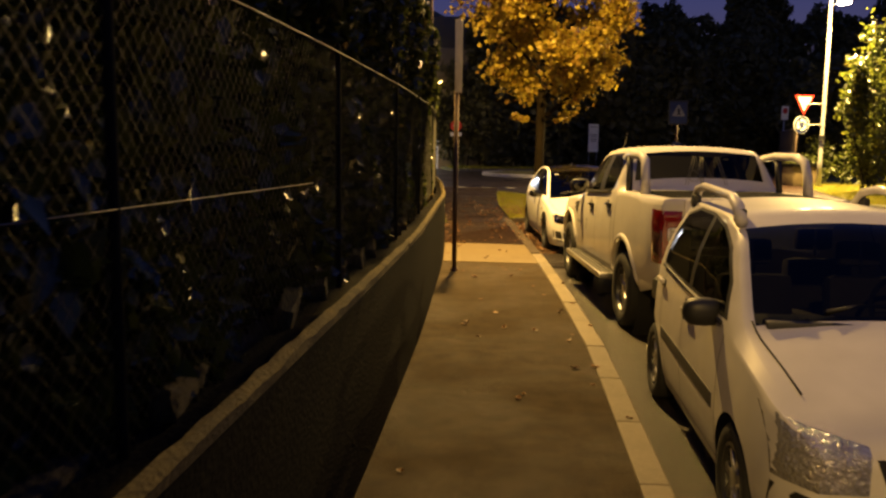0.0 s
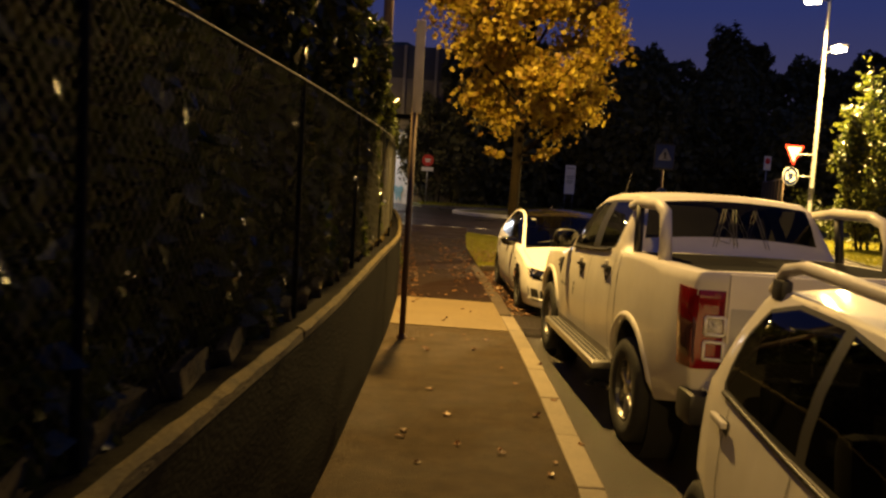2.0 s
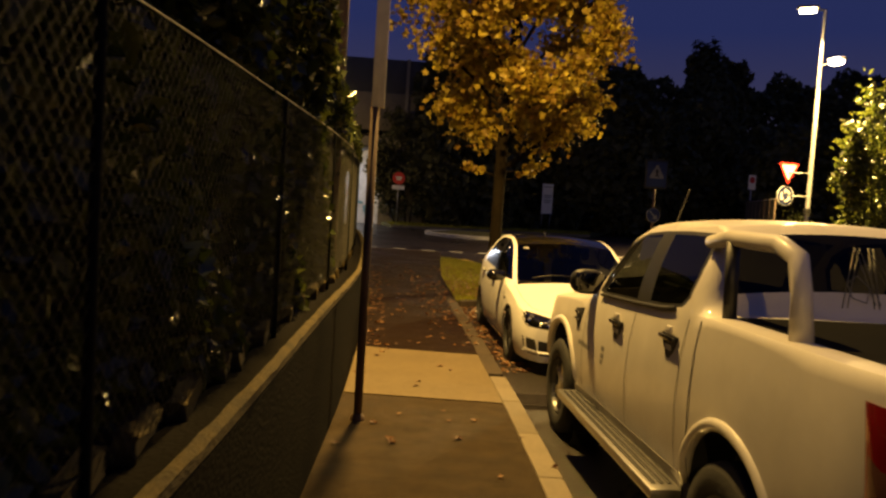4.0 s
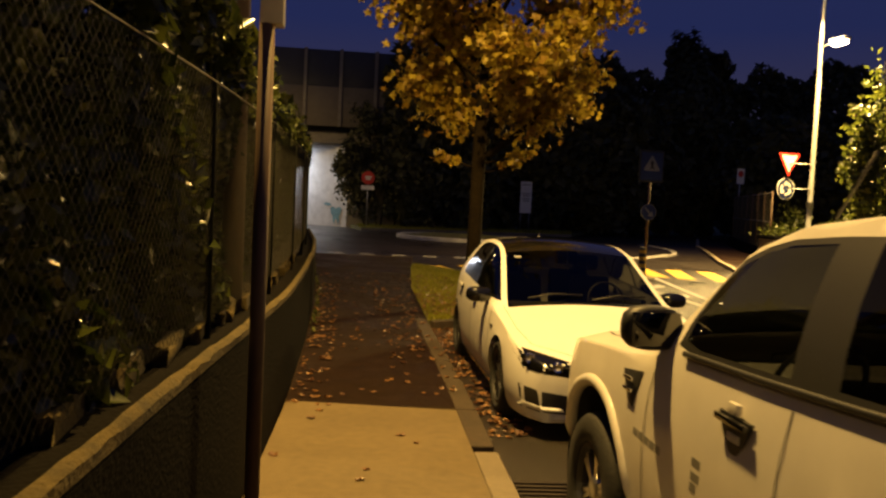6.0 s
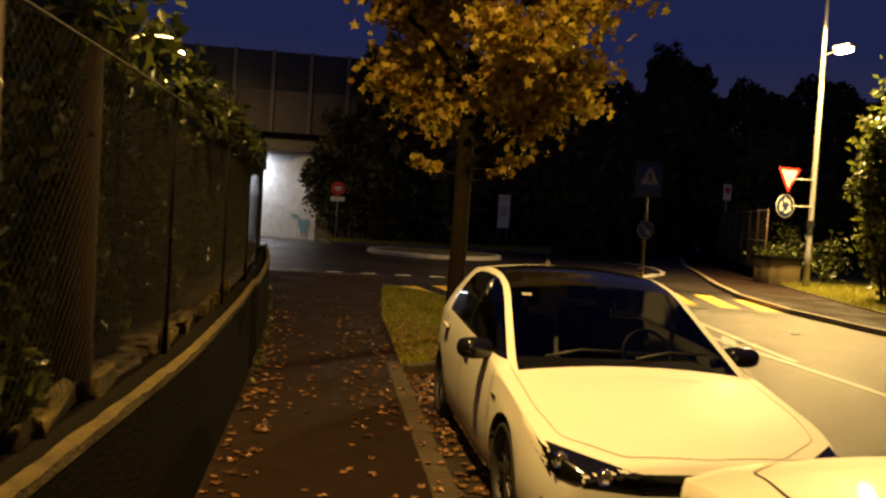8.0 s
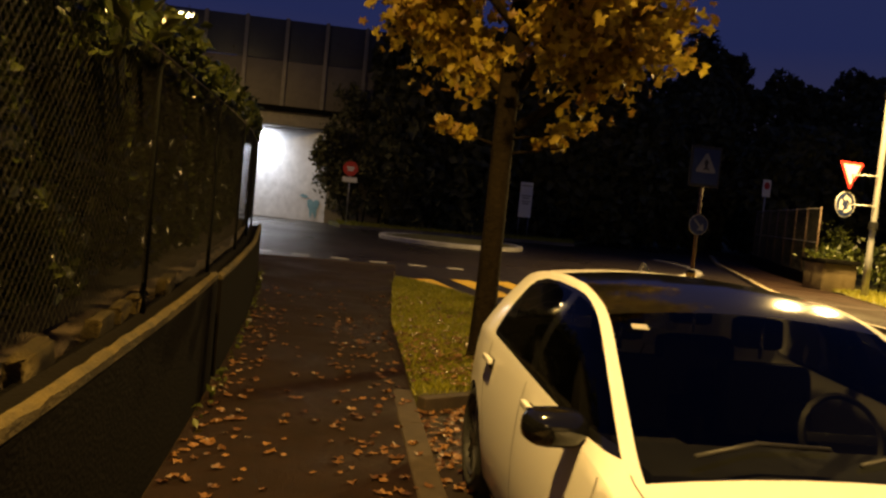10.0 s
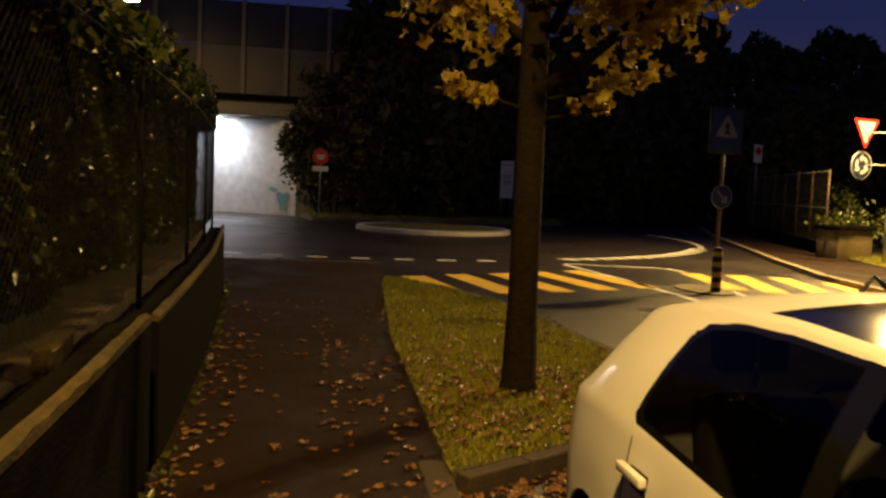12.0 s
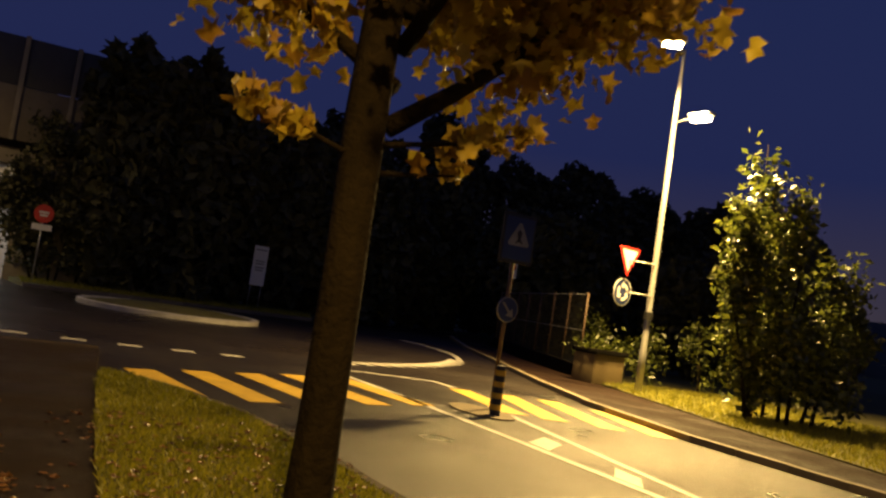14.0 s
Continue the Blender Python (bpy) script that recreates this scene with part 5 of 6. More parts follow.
def street_tree():
    tree = thing("street_tree", "young maple street tree with yellow and orange autumn leaves", "tree")
    rng = random.Random(8)
    tube_pts = [(2.62, 21.58, -0.05), (2.62, 21.58, 0.1), (2.63, 21.62, 0.8), (2.645, 21.68, 1.6), (2.665, 21.78, 2.35), (2.7, 21.85, 3.2), (2.78, 21.9, 4.4), (2.8, 21.9, 5.8), (2.82, 21.9, 7.0)]
    bm = tube(tube_pts, [0.175, 0.135, 0.114, 0.11, 0.115, 0.1, 0.085, 0.05, 0.02], 18)
    for v in bm.verts:
        v.co += Vector((rng.uniform(-1, 1), rng.uniform(-1, 1), 0)) * 0.008
    part("trunk", bm, BARK, tree, "ridged brown bark")
    tips = []
    for k in range(17):
        z = 2.42 + 3.8 * (k / 17)
        a = k * 2.4 + rng.uniform(-0.3, 0.3)
        reach = (2.75 + 0.08 * math.cos(a)) * math.sin(math.pi * (0.2 + 0.72 * (z - 2.2) / 5.0)) * rng.uniform(0.85, 1.1)
        base = Vector((2.7 + 0.04 * z, 21.8, z))
        lb = bmesh.new()
        pts = limb(lb, base, (math.cos(a), math.sin(a), 0.6), reach, 0.06 - 0.002 * k, 0.012, rng, 0.14)
        tips += [(p, 0.55) for p in pts[2:]]
        for q in range(5):
            s = pts[rng.randrange(2, 6)]
            sub = limb(lb, s, (rng.uniform(-1, 1), rng.uniform(-1, 1), rng.uniform(-0.2, 0.9)), rng.uniform(0.5, 0.95), 0.018, 0.005, rng, 0.2, 4)
            tips += [(p, 0.33) for p in sub[1:]]
        part("branch", lb, BARK, tree)
    lb = bmesh.new()
    for a, z, ln in ((3.3, 2.2, 0.75), (0.3, 2.15, 0.7), (-0.4, 2.3, 0.8)):
        tips += [(p, 0.12) for p in limb(lb, (2.72, 21.75, z), (math.cos(a), math.sin(a), 0.1), ln, 0.02, 0.005, rng, 0.1)[3:]]
    part("twig", lb, BARK, tree)
    g = np.random.default_rng(9)
    pts = []
    for p, r in tips:
        k = int(60 * (r / 0.4) ** 1.3) + 4
        c = np.array(p) + g.normal(0, r * 0.42, (k, 3)) * (1, 1, 0.8)
        pts.append(c)
    pts = np.concatenate(pts)
    pts = pts[pts[:, 2] > 2.25 + 0.06 * np.hypot(pts[:, 0] - 2.7, pts[:, 1] - 21.8)]
    pts = pts[np.hypot(pts[:, 0] - 2.7, pts[:, 1] - 21.8) < 2.75]
    leaf_mesh("crown", pts, 0.073, AUTUMN, tree, 10, up=0.0, kind="stuff", lobed=True)
    return tree


street_tree()

# fallen leaves
g = np.random.default_rng(31)
pts = []
for n, (xa, xb, ya, yb), z in ((170, (0.1, 1.75, 15.5, 26.5), 0.008), (130, (1.1, 1.72, 17.0, 24.0), 0.008), (34, (0.0, 1.6, 8.0, 15.5), 0.008), (13, (-0.6, 1.2, 3.0, 9.0), 0.008), (420, (1.8, 3.9, 20.4, 26.0), 0.045), (420, (1.78, 3.3, 20.1, 22.6), 0.045), (520, (1.74, 2.7, 18.3, 20.2), -0.09), (160, (1.74, 2.1, 14.5, 18.3), -0.09), (190, (0.12, 0.5, 15, 24), 0.01)):
    x, y = g.uniform(xa, xb, n), g.uniform(ya, yb, n)
    ok = x > np.array([wall_x(v) for v in y]) + 0.03
    pts.append(np.stack([x, y, np.full(n, z)], 1)[ok])
pts = np.concatenate(pts)


def flat_leaves(name, centres, size, material, seed):
    rng = np.random.default_rng(seed)
    verts, faces = [], []
    for c in centres:
        a, s = rng.uniform(0, 2 * np.pi), size * rng.uniform(0.6, 1.25)
        k = len(verts)
        shape = ((1.0, 0.0), (0.45, 0.35), (0.3, 0.85), (-0.1, 0.4), (-0.75, 0.5), (-0.6, 0.0), (-0.75, -0.5), (-0.1, -0.4), (0.3, -0.85), (0.45, -0.35))
        verts.append((c[0], c[1], c[2]))
        for u, w in shape:
            verts.append((c[0] + s * (u * math.cos(a) - w * math.sin(a)), c[1] + s * (u * math.sin(a) + w * math.cos(a)), c[2] + s * abs(rng.normal(0, 0.22)) + 0.003))
        faces += [(k, k + 1 + i, k + 1 + (i + 1) % len(shape)) for i in range(len(shape))]
    return tagged(raw(name, verts, faces, material, None), "scattered brown and yellow fallen leaves lying on the footway", "leaves", kind="stuff")


flat_leaves("fallen_leaves", pts, 0.04, FALLEN, 32)

# weeds where wall meets footway
g = np.random.default_rng(41)
wy = g.uniform(18, 28, 130)
wc = np.stack([np.array([wall_x(v) for v in wy]) + 0.03 + np.abs(g.normal(0, 0.04, 130)), wy, 0.02 + np.abs(g.normal(0, 0.06, 130))], 1)
leaf_mesh("weeds", wc, 0.03, BUSH, None, 42, label="small weeds growing at the foot of the wall", kind="stuff")["category"] = "weeds"

# ---- posts, signs, lamps ----
def lamp_head(parent, m):
    """A flat road lantern, glass below."""
    body = part("lantern", box(-0.16, -0.36, -0.04, 0.16, 0.36, 0.07, 0.05), STEEL, parent, m=m)
    part("lamp_glass", box(-0.13, -0.27, -0.17, 0.13, 0.27, -0.03, 0.06), LAMP_ON, body, "lit lamp glass")


near_lamp = thing("street_lamp", "tall street lamp standing behind the hedge", "street lamp", pose(-0.17, 14.12, 0), "street lamps")
part("pole", tube([(0, 0, 0.5), (0, 0, 4), (0, 0, 7.9), (0.1, 0, 8.1)], [0.075, 0.065, 0.05, 0.045], 12), RUST_POLE, near_lamp)
part("arm", tube([(0.05, 0, 8.05), (0.5, 0.15, 8.12)], 0.03, 8), RUST_POLE, near_lamp)
lamp_head(near_lamp, pose(0.72, 0.23, 8.1, 0, 0, -72))

twin_lamp = thing("street_lamp", "tall steel street lamp with two lit lanterns beside the road", "street lamp", pose(16.0, 34.85, 0), "street lamps")
part("pole", tube([(0, 0, 0), (0, 0, 1.1), (0, 0, 1.15), (0, 0, 7.3), (0, 0, 9.3)], [0.1, 0.1, 0.085, 0.07, 0.05], 14), STEEL, twin_lamp)
part("arm", tube([(0, 0, 9.25), (-0.75, -0.5, 9.2)], 0.03, 8), STEEL, twin_lamp)
part("arm", tube([(0, 0, 7.28), (0.08, -0.55, 7.36)], 0.025, 8), STEEL, twin_lamp)
lamp_head(twin_lamp, pose(-0.95, -0.6, 9.15, 0, 0, 60))
lamp_head(twin_lamp, pose(0.12, -0.85, 7.4, 0, 0, 8))
part("band", lathe([(0.105, 1.95), (0.125, 1.95), (0.125, 2.15), (0.105, 2.15)], 16, "z"), BLACK_PLASTIC, twin_lamp)
for z in (3.42, 2.58):
    part("sign_bracket", tube([(-0.06, -0.06, z), (-0.7, 0.2, z)], 0.018, 6), STEEL, twin_lamp)

far_lamp = thing("street_lamp", "lit street lamp near the railway bridge", "street lamp", pose(-5.9, 48.0, -0.1), "street lamps")
part("pole", tube([(0, 0, 0), (0, 0, 4), (0, 0, 8.0)], [0.09, 0.075, 0.05], 12), STEEL, far_lamp)
lamp_head(far_lamp, pose(0.4, 0, 8.1, 0, 0, 90))


def plate(outline, depth=0.02):
    """A sign plate in the x-z plane with its face to -y."""
    bm = bmesh.new()
    a, b = [bm.verts.new((x, -depth / 2, z)) for x, z in outline], [bm.verts.new((x, depth / 2, z)) for x, z in outline]
    bm.faces.new(a)
    bm.faces.new(b[::-1])
    for i in range(len(outline)):
        j = (i + 1) % len(outline)
        bm.faces.new((a[i], b[i], b[j], a[j]))
    bmesh.ops.recalc_face_normals(bm, faces=bm.faces)
    return bm


def disc(r, n=28, cx=0.0, cz=0.0):
    return [(cx + r * math.cos(2 * math.pi * k / n), cz + r * math.sin(2 * math.pi * k / n)) for k in range(n)]


def triangle(w, down=True, r=0.05):
    h = w * 0.866
    k = -1 if down else 1
    pts = [(-w / 2, -k * h / 3), (w / 2, -k * h / 3), (0, k * h * 2 / 3)]
    out = []
    for i in range(3):
        p, a, b = Vector(pts[i]), Vector(pts[i - 1]), Vector(pts[(i + 1) % 3])
        for q in (a, b):
            out.append(tuple(p + (q - p).normalized() * r))
    return out


SIGN_TURN = 14
giveway = thing("give_way_sign", "white triangular give-way sign with a red border", "traffic sign", pose(15.27, 35.05, 3.5, 0, 0, SIGN_TURN))
part("panel", plate(triangle(0.92)), SIGN_RED, giveway, "red border")
part("face", plate(triangle(0.66, r=0.03), 0.006), SIGN_WHITE, giveway, "white face", m=pose(0, -0.014, 0))
round_sign = thing("roundabout_sign", "round blue sign with three white circling arrows", "traffic sign", pose(15.24, 35.1, 2.57, 0, 0, SIGN_TURN))
part("panel", plate(disc(0.37)), SIGN_WHITE, round_sign)
part("face", plate(disc(0.34), 0.006), SIGN_DIM_BLUE, round_sign, "blue face", m=pose(0, -0.014, 0))
for k in range(3):
    a0 = 2 * math.pi * k / 3 + 0.35
    arc = [(0.235 * math.cos(a), 0.235 * math.sin(a)) for a in np.linspace(a0, a0 + 1.2, 8)]
    inner = [(0.145 * math.cos(a), 0.145 * math.sin(a)) for a in np.linspace(a0 + 1.2, a0, 8)]
    head = [(0.3 * math.cos(a0 + 1.2), 0.3 * math.sin(a0 + 1.2)), (0.19 * math.cos(a0 + 1.75), 0.19 * math.sin(a0 + 1.75)), (0.08 * math.cos(a0 + 1.2), 0.08 * math.sin(a0 + 1.2))]
    part("arrow", plate(arc + head + inner, 0.004), SIGN_WHITE, round_sign, m=pose(0, -0.02, 0))

ped = thing("crossing_sign", "blue pedestrian crossing sign above a round arrow sign", "traffic sign", pose(8.45, 29.55, 0, 0, 0, 6))
# brown post and grey triangle: darker materials stand in for backlit shade
part("post", tube([(0, 0.04, -0.1), (0, 0.04, 3.2)], 0.035, 10), RUST_POLE, ped)
part("panel", plate([(-0.34, -0.42), (0.34, -0.42), (0.34, 0.42), (-0.34, 0.42)], 0.05), SIGN_BLACK, ped, m=pose(0, 0, 2.8))
part("face", plate([(-0.3, -0.36), (0.3, -0.36), (0.3, 0.36), (-0.3, 0.36)], 0.006), SIGN_DIM_BLUE, ped, m=pose(0, -0.03, 2.8))
part("triangle", plate(triangle(0.5, False), 0.004), SIGN_BACK, ped, m=pose(0, -0.036, 2.82))
part("figure", plate([(-0.08, -0.1), (-0.02, 0.0), (-0.05, 0.1), (0.0, 0.16), (0.05, 0.1), (0.03, 0.0), (0.1, -0.1), (0.03, -0.06), (-0.02, -0.06)], 0.004), SIGN_BLACK, ped, m=pose(0, -0.041, 2.8))
part("arrow_disc", plate(disc(0.2), 0.02), SIGN_DIM_BLUE, ped, m=pose(0, 0, 1.6))
part("disc_rim", lathe([(0.2, -0.012), (0.215, -0.012), (0.215, 0.012), (0.2, 0.012)], 24, "z"), SIGN_BACK, ped, m=pose(0, 0, 1.6, 90))
part("arrow", plate([(-0.13, 0.1), (-0.1, 0.13), (0.05, -0.02), (0.1, 0.03), (0.12, -0.12), (-0.03, -0.1), (0.02, -0.05)], 0.004), SIGN_BACK, ped, m=pose(0, -0.014, 1.6))
refuge = thing("traffic_island", "small kerbed refuge island in the middle of the crossing", "traffic island", kind="structure")
part("kerb_plate", slab([(8.1 + 0.45 * math.cos(a), 29.3 + 0.75 * math.sin(a)) for a in np.linspace(0, 2 * math.pi, 20)[:-1]], -0.3, -0.075), CONCRETE, refuge)

bollard = thing("bollard", "black bollard with yellow reflective bands on the refuge", "bollard", pose(8.14, 28.96, -0.09))
part("core", lathe([(0.001, 0), (0.095, 0), (0.085, 0.03), (0.085, 0.74), (0.07, 0.79), (0.001, 0.8)], 18, "z"), BLACK_PLASTIC, bollard)
for z in (0.1, 0.28, 0.46, 0.64):
    part("band", lathe([(0.084, z), (0.088, z), (0.088, z + 0.085), (0.084, z + 0.085)], 18, "z"), YELLOW, bollard, "yellow band")

pole = thing("sign_post", "dark brown sign post with a narrow pale plate", "sign post", pose(0.21, 12.1, 0))
part("post", tube([(0, 0, -0.05), (0, 0, 2.5)], 0.034, 12), RUST_POLE, pole)
part("plate", box(-0.03, -0.035, 2.42, 0.07, 0.08, 3.38, 0.01), PALE_POLE, pole, "pale plate seen edge-on")
part("foot_collar", lathe([(0.034, 0.0), (0.06, 0.0), (0.055, 0.03), (0.034, 0.05)], 14, "z"), RUST_POLE, pole)

notice = thing("notice_board", "tall white notice board with lines of dark print", "sign", pose(10.5, 54.3, 1.98, 0, 0, 8))
part("panel", plate([(-0.33, -0.88), (0.33, -0.88), (0.33, 0.88), (-0.33, 0.88)], 0.04), SIGN_WHITE, notice)
for z, w in ((0.7, 0.5), (0.2, 0.46), (0.08, 0.4), (-0.08, 0.44), (-0.2, 0.36)):
    part("print_bar", plate([(-w / 2, -0.03), (w / 2, -0.03), (w / 2, 0.03), (-w / 2, 0.03)], 0.006), SIGN_BACK, notice, m=pose(0, -0.024, z))
for x in (-0.25, 0.25):
    part("leg", tube([(x, 0.04, -1.95), (x, 0.04, -0.8)], 0.025, 6), SIGN_BACK, notice)

red = thing("prohibition_sign", "round red and white sign over a small white plate", "traffic sign", pose(1.62, 51.6, 0, 0, 0, 3))
part("post", tube([(0, 0.03, 0), (0, 0.03, 2.9)], 0.03, 8), STEEL, red)
part("panel", plate(disc(0.34)), SIGN_RED, red, m=pose(0, 0, 2.58))
for z, w in ((0.05, 0.34), (-0.06, 0.26)):
    part("pictogram_bar", plate([(-w / 2, -0.04), (w / 2, -0.04), (w / 2, 0.04), (-w / 2, 0.04)], 0.006), SIGN_WHITE, red, m=pose(0, -0.014, 2.58 + z))
part("plate", plate([(-0.34, -0.11), (0.34, -0.11), (0.34, 0.11), (-0.34, 0.11)]), SIGN_WHITE, red, "small white plate", m=pose(0, 0, 2.08))

small_sign = thing("parking_sign", "small white sign with a red round symbol on a fence post", "traffic sign", pose(20.9, 50.0, 3.58, 0, 0, 15))
part("panel", plate([(-0.24, -0.4), (0.24, -0.4), (0.24, 0.4), (-0.24, 0.4)]), SIGN_WHITE, small_sign)
part("symbol", plate(disc(0.17, 20), 0.006), SIGN_RED, small_sign, m=pose(0, -0.013, 0.12))
part("post", tube([(0, 0.04, -3.58), (0, 0.04, 0.3)], 0.03, 8), STEEL, small_sign)

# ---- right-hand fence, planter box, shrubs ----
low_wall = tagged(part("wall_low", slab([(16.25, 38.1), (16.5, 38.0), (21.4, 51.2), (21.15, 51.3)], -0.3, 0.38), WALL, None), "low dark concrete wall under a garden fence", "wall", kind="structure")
side_fence = thing("garden_fence", "tall wire fence on steel posts along the footway", "fence")
for k in range(8):
    f = k / 7
    part("post", tube([(16.37 + 4.9 * f, 38.05 + 13.2 * f, 0.3), (16.37 + 4.9 * f, 38.05 + 13.2 * f, 2.55)], 0.03, 8), RUST_POLE, side_fence)
verts, faces = [], []
for k in range(150):
    f = k / 149
    x, y = 16.37 + 4.9 * f, 38.05 + 13.2 * f
    i = len(verts)
    verts += [(x - 0.004, y, 0.38), (x + 0.004, y + 0.004, 0.38), (x + 0.002, y - 0.006, 0.38), (x - 0.004, y, 2.5), (x + 0.004, y + 0.004, 2.5), (x + 0.002, y - 0.006, 2.5)]
    faces += [(i + a, i + (a + 1) % 3, i + 3 + (a + 1) % 3, i + 3 + a) for a in range(3)]
tagged(raw("wire_mesh", verts, faces, WIRE, side_fence), kind="stuff")
for z in (2.5, 1.4):
    part("rail", tube([(16.37, 38.05, z), (21.27, 51.25, z)], 0.012, 6), STEEL, side_fence)

planter = thing("concrete_box", "weathered concrete box with plants growing on top", "planter", pose(16.15, 36.75, 0, 0, 0, 12))
part("body", box(-0.62, -0.35, -0.05, 0.62, 0.45, 0.82, 0.02), CONCRETE, planter)
part("cap", box(-0.7, -0.42, 0.82, 0.7, 0.52, 0.95, 0.02), WALL, planter, "dark cap slab")
part("end_panel", box(-0.66, -0.33, 0.0, -0.618, 0.43, 0.8, 0.01), CONCRETE, planter)
g = np.random.default_rng(51)
pc = np.stack([16.15 + g.normal(0, 0.32, 260), 36.9 + g.normal(0, 0.2, 260), 0.95 + np.abs(g.normal(0, 0.16, 260))], 1)
tagged(leaf_mesh("planter_plants", pc, 0.07, BUSH, None, 52, up=0.5, kind="stuff"), "green plants spilling over the concrete box", "plant")


def shrub(name, label, seed, spines, count, size, material=BUSH):
    """A shrub of leafy shoots: each spine is a foot, a tip and a width."""
    ob = thing(name, label, "shrub")
    rng, g = random.Random(seed), np.random.default_rng(seed)
    clouds = []
    for foot, tip, w in spines:
        bm = bmesh.new()
        foot, tip = Vector(foot), Vector(tip)
        d = tip - foot
        pts = limb(bm, foot, d, d.length, 0.05, 0.01, rng, 0.06, 6)
        part("stem", bm, BARK, ob)
        for i in range(max(10, int(d.length * w * 9))):
            f = g.uniform(0.1, 1.0) ** 0.75
            p = foot + d * f
            r = w * math.sin(math.pi * min(0.96, 0.15 + 0.8 * f)) ** 0.6
            a, rr = g.uniform(0, 6.283), r * math.sqrt(g.uniform(0, 1))
            c = (p.x + rr * math.cos(a), p.y + rr * math.sin(a), p.z + 0.2 * rr)
            k = int(count / max(10, int(d.length * w * 9)) * g.uniform(0.4, 1.6)) + 2
            clouds += [tuple(v) for v in np.array(c) + g.normal(0, 1, (k, 3)) * (0.17, 0.17, 0.24)]
    leaf_mesh("foliage", clouds, size, material, ob, seed + 1, up=0.2, kind="stuff")
    return ob


shrub("tall_shrub", "tall lamplit evergreen shrub with upright leafy shoots beside the footway", 61,
      [((16.6, 31.6, 0), (16.3, 32.0, 6.4), 0.5), ((16.2, 31.3, 0), (15.5, 31.6, 4.7), 0.42), ((16.0, 31.2, 0), (15.3, 31.3, 3.5), 0.5), ((16.8, 31.0, 0), (17.0, 31.4, 5.2), 0.6), ((17.4, 30.6, 0), (18.2, 31.0, 3.7), 0.9), ((16.6, 30.6, 0), (16.4, 30.4, 2.3), 0.9), ((17.8, 31.2, 0), (19.0, 31.6, 2.5), 0.95), ((17.2, 31.8, 0), (17.3, 32.0, 4.4), 0.6)], 900, 0.105)
shrub("low_shrub", "low dark shrubs behind the concrete box", 71, [((18.4, 37.6, 0), (18.6, 38.0, 1.5), 0.8), ((19.8, 36.6, 0), (20.2, 37, 1.9), 1.1), ((18.4, 40, 0), (18.6, 40.4, 1.8), 0.7)], 500, 0.08)
shrub("dark_shrub", "dark shrub leaning over the white underpass wall", 81, [((1.8, 53.4, 0), (0.6, 53.0, 4.3), 0.8), ((2.2, 53.6, 0), (1.3, 53.4, 6.4), 1.2), ((3.2, 54.0, 0), (3.4, 54.0, 6.2), 2.0), ((1.6, 53.2, 0), (0.2, 53.0, 3.4), 0.5), ((2.4, 53.2, 0), (2.6, 53.0, 3.0), 1.6)], 1500, 0.13, WOODS)

# ---- railway bridge and underpass ----
bridge = thing("railway_bridge", "concrete bridge with tall noise barriers over a lit underpass", "bridge", kind="structure")
part("deck", box(-26, 54.3, 4.4, 7, 63, 5.2, 0.03), BRIDGE, bridge)
part("edge_beam", box(-26, 54.05, 5.05, 7, 54.35, 5.3, 0.03), WALL, bridge, "dark edge beam")
part("abutment", slab([(0.62, 54.3), (1.25, 54.1), (6, 54.6), (6, 62.8), (-9, 62.8), (-9.2, 60.2), (-3.2, 56.6)], -0.4, 4.42), BRIDGE, bridge)
part("lining", slab([(0.58, 54.27), (0.62, 54.35), (-9.2, 60.5), (-9.35, 60.2)], -0.1, 4.38), TUNNEL_WHITE, bridge, "white-painted underpass wall")
part("ceiling_soffit", box(-26, 54.4, 4.37, 0.4, 62.9, 4.398), BRIDGE, bridge)
part("far_wall", box(-26, 62.9, -0.2, -9, 63.3, 4.4), BRIDGE, bridge)
part("tunnel_lamp", box(-3.9, 55.5, 4.2, -2.9, 55.75, 4.3, 0.02), TUBE_ON, bridge, "lit ceiling lamp")
post_mesh = panel_mesh = upper_mesh = None
for k in range(-13, 4):
    m = pose(1.9 * k, 54.4, 5.2)
    if post_mesh is None:
        post_mesh = part("barrier_post", box(-0.09, -0.16, 0, 0.09, 0.1, 4.25, 0.01), BRIDGE, bridge, m=m).data
        panel_mesh = part("barrier_panel", box(0.09, -0.05, 0.08, 1.81, 0.05, 2.25, 0.015), BARRIER, bridge, m=m).data
        upper_mesh = part("upper_panel", box(0.09, -0.03, 2.28, 1.81, 0.03, 4.2, 0.015), BARRIER_DARK, bridge, "dark upper barrier panel", m=m).data
    else:
        link("barrier_post", post_mesh, bridge, "", m)
        link("barrier_panel", panel_mesh, bridge, "", m)
        link("upper_panel", upper_mesh, bridge, "dark upper barrier panel", m)

graffiti_body = [(-0.42, 0.5), (-0.3, 0.62), (-0.12, 0.58), (0.0, 0.48), (0.14, 0.6), (0.32, 0.6), (0.42, 0.44), (0.36, 0.2), (0.26, 0.02), (0.28, -0.3), (0.18, -0.5), (0.1, -0.28), (0.0, -0.1), (-0.1, -0.5), (-0.2, -0.32), (-0.24, 0.0), (-0.38, 0.22)]
part("graffiti", plate([(x * 0.85, z * 0.85) for x, z in graffiti_body], 0.008), GRAFFITI, bridge, "pale blue graffiti figure", m=pose(0.0, 54.59, 0.45, 0, 0, -30.8))
part("graffiti", plate([(-0.3, 0.0), (-0.12, 0.1), (0.1, 0.06), (0.24, -0.05), (0.05, -0.1), (-0.16, -0.06)], 0.008), GRAFFITI, bridge, "pale blue graffiti scrawl", m=pose(-0.45, 54.855, 1.1, 0, 0, -30.8))

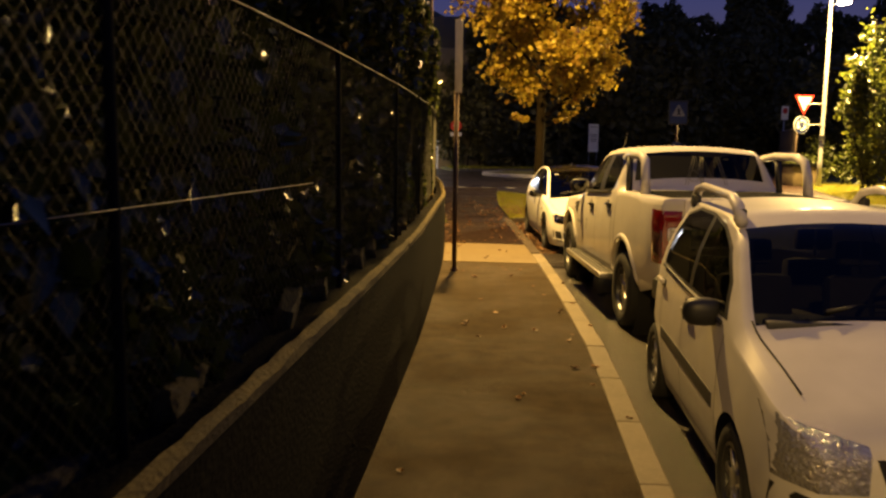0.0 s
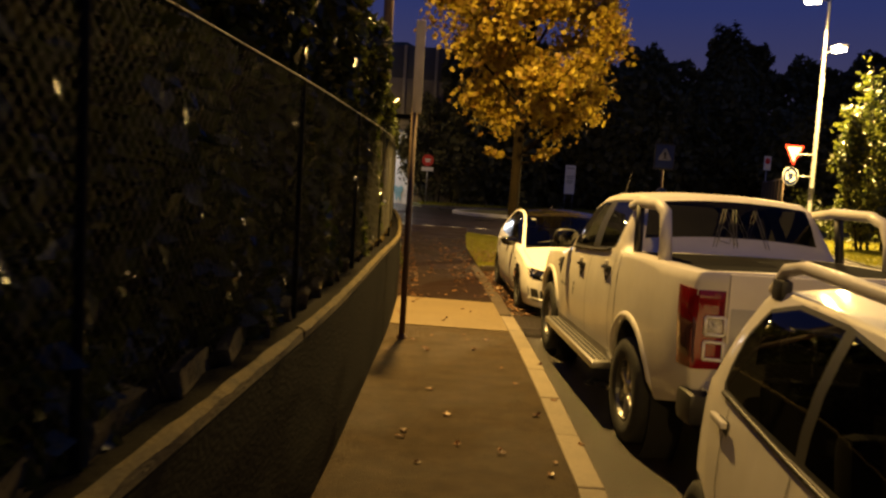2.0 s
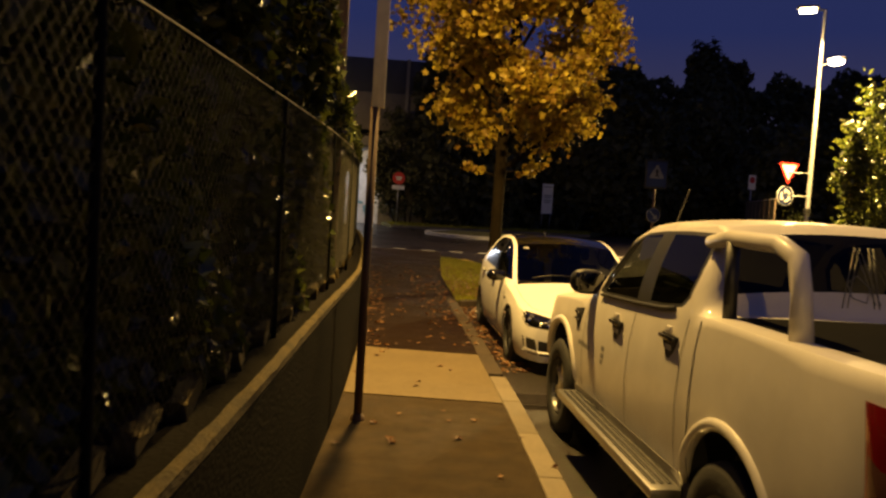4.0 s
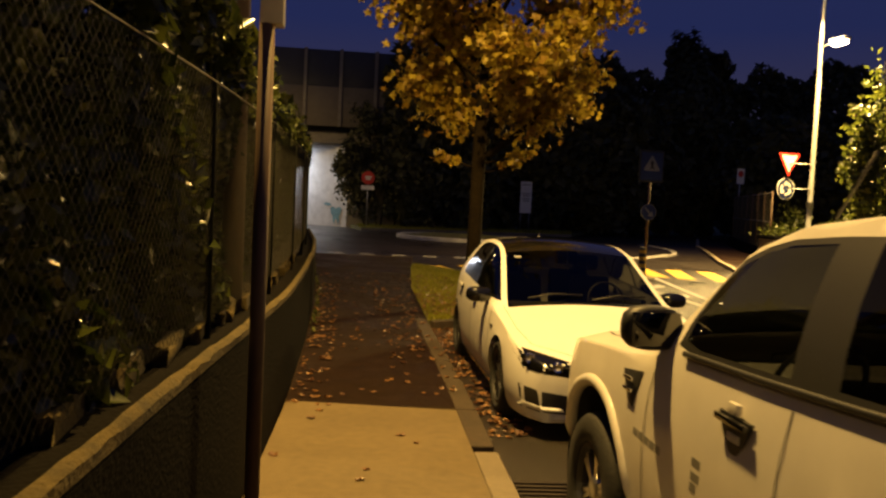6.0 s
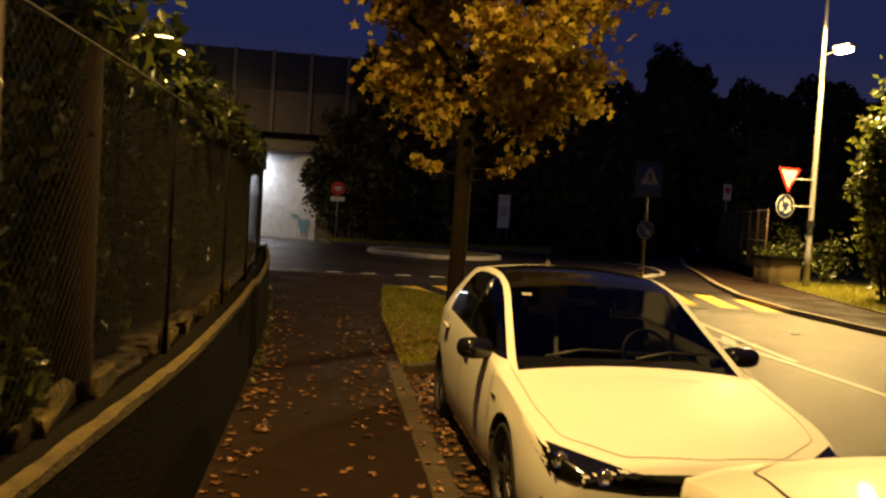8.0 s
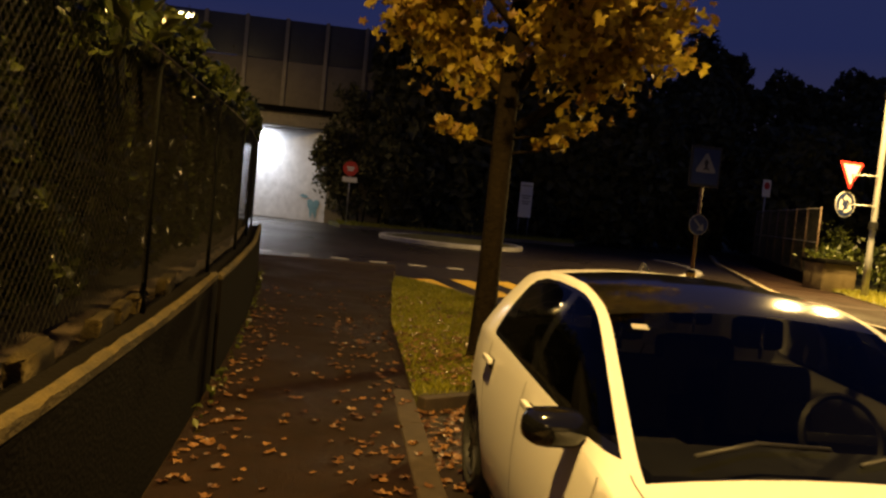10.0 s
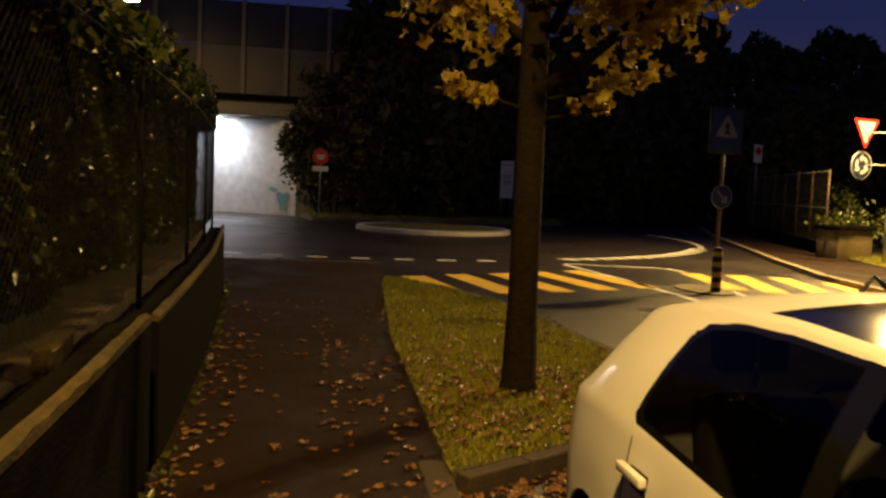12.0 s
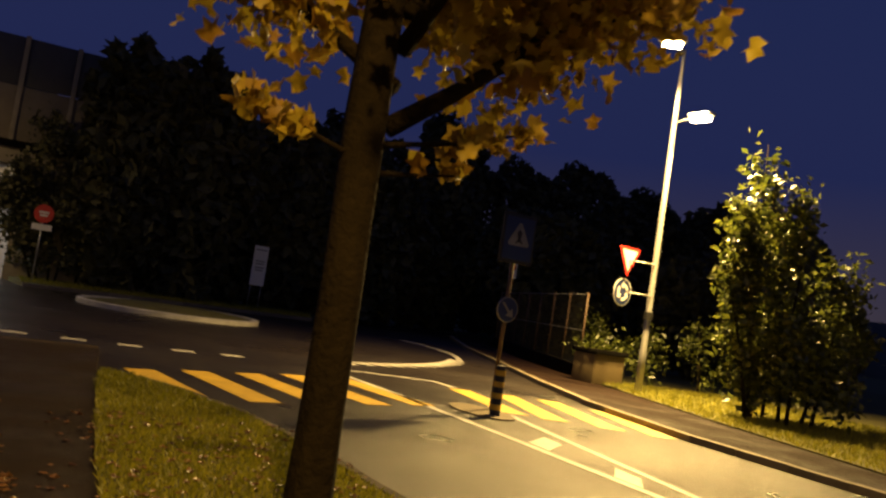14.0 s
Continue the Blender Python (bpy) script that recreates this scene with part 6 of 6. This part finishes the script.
# ---- trees and hills beyond ----
def wood(name, label, heaps, seed, density, size):
    """A distant mass of foliage from overlapping uneven heaps: centre x, y, height and half-width."""
    g = np.random.default_rng(seed)
    clouds = []
    for x, y, h, w in heaps:
        n = int(density * h * w)
        v = g.normal(size=(n, 3))
        v /= np.linalg.norm(v, axis=1)[:, None]
        r = 1 - np.abs(g.normal(0, 0.12, n))
        lump = 1 + 0.12 * np.sin(4 * v[:, 0] + x) * np.cos(5 * v[:, 2] + y) + 0.08 * np.sin(11 * v[:, 0] + 9 * v[:, 2])
        clouds.append(np.stack([x + w * v[:, 0] * r * lump, y + 0.6 * w * v[:, 1] * r, np.maximum(0.1, h * 0.5 + h * 0.5 * v[:, 2] * r * lump)], 1))
    return tagged(leaf_mesh(name, np.concatenate(clouds), size, WOODS, None, seed, kind="stuff"), label, "trees")


wood("far_woods", "dark mass of tall trees beyond the roundabout", [(4.5, 60, 8.5, 3.5), (9, 60, 9.5, 4), (14, 61, 10.5, 4.2), (19.5, 68, 12.6, 4), (18.5, 62, 9, 4), (22.5, 63, 9.5, 3.5), (32, 70, 12.4, 5), (38, 71, 13.5, 5.5), (46, 72, 13, 6), (28, 60, 8, 4), (35, 62, 9.5, 4.5), (30, 47, 5.5, 3.5), (28, 40, 4.5, 3), (26, 54, 7, 3.5), (44, 60, 11, 6), (54, 66, 13, 7), (36, 48, 7, 4), (5.5, 54.5, 7.5, 2.6), (9, 56.5, 8.5, 3), (12, 57, 9, 3), (16, 58, 9, 3), (4.0, 55.2, 6.0, 1.6), (4.3, 53.4, 10.2, 2.1), (7.2, 53.9, 10.6, 2.4)], 91, 110, 0.34)
wood("column_tree", "dark columnar tree with a blunt top against the sky", [(25.6, 68, 14.6, 2.6), (25.0, 68, 13.6, 2.3), (26.6, 68, 13.9, 2.2), (25.8, 67.5, 9, 3.2)], 92, 130, 0.34)
wood("garden_trees", "dark trees standing behind the hedge", [(-8, 36, 3.4, 3.5), (-13, 40, 4, 4), (-6.5, 30, 3.0, 2.2)], 93, 60, 0.16)
hill_v, hill_f = [], []
for k in range(41):
    x = -260 + 13 * k
    h = 21 + 7 * math.sin(k * 0.42) + 4 * math.sin(k * 1.3 + 1) - 0.012 * abs(x + 40)
    hill_v += [(x, 150, -1), (x, 190, max(4, h)), (x, 240, max(2, h * 0.8))]
    if k:
        a = 3 * (k - 1)
        hill_f += [(a, a + 3, a + 4, a + 1), (a + 1, a + 4, a + 5, a + 2)]
tagged(raw("backdrop", hill_v, hill_f, HILL, None, "", True), "dark wooded hill against the evening sky", "hill", kind="structure")

# buildings' stand-in walls behind the start of the walk stay out of sight; a plain row of unseen trees is added to
# close the street
wood("unseen_trees_behind", "unseen dark trees added to close the street behind the walk", [(-8, -16, 9, 5), (0, -18, 8, 4), (9, -18, 9, 5), (18, -14, 9, 5), (24, 2, 8, 5), (24, 14, 7, 4.5), (26, 24, 6, 4)], 94, 14, 0.3)

back_lamp = thing("street_lamp", "street lamp behind the hedge at the start of the walk", "street lamp", pose(-3.2, -9.0, 0), "street lamps")
part("pole", tube([(0, 0, 0), (0, 0, 4), (0, 0, 7.9), (0.3, 0, 8.1)], [0.075, 0.065, 0.05, 0.045], 12), RUST_POLE, back_lamp)
lamp_head(back_lamp, pose(0.45, 0, 8.05, 0, 0, 90))
part("arm", tube([(0.2, 0, 8.08), (0.4, 0, 8.1)], 0.03, 8), RUST_POLE, back_lamp)
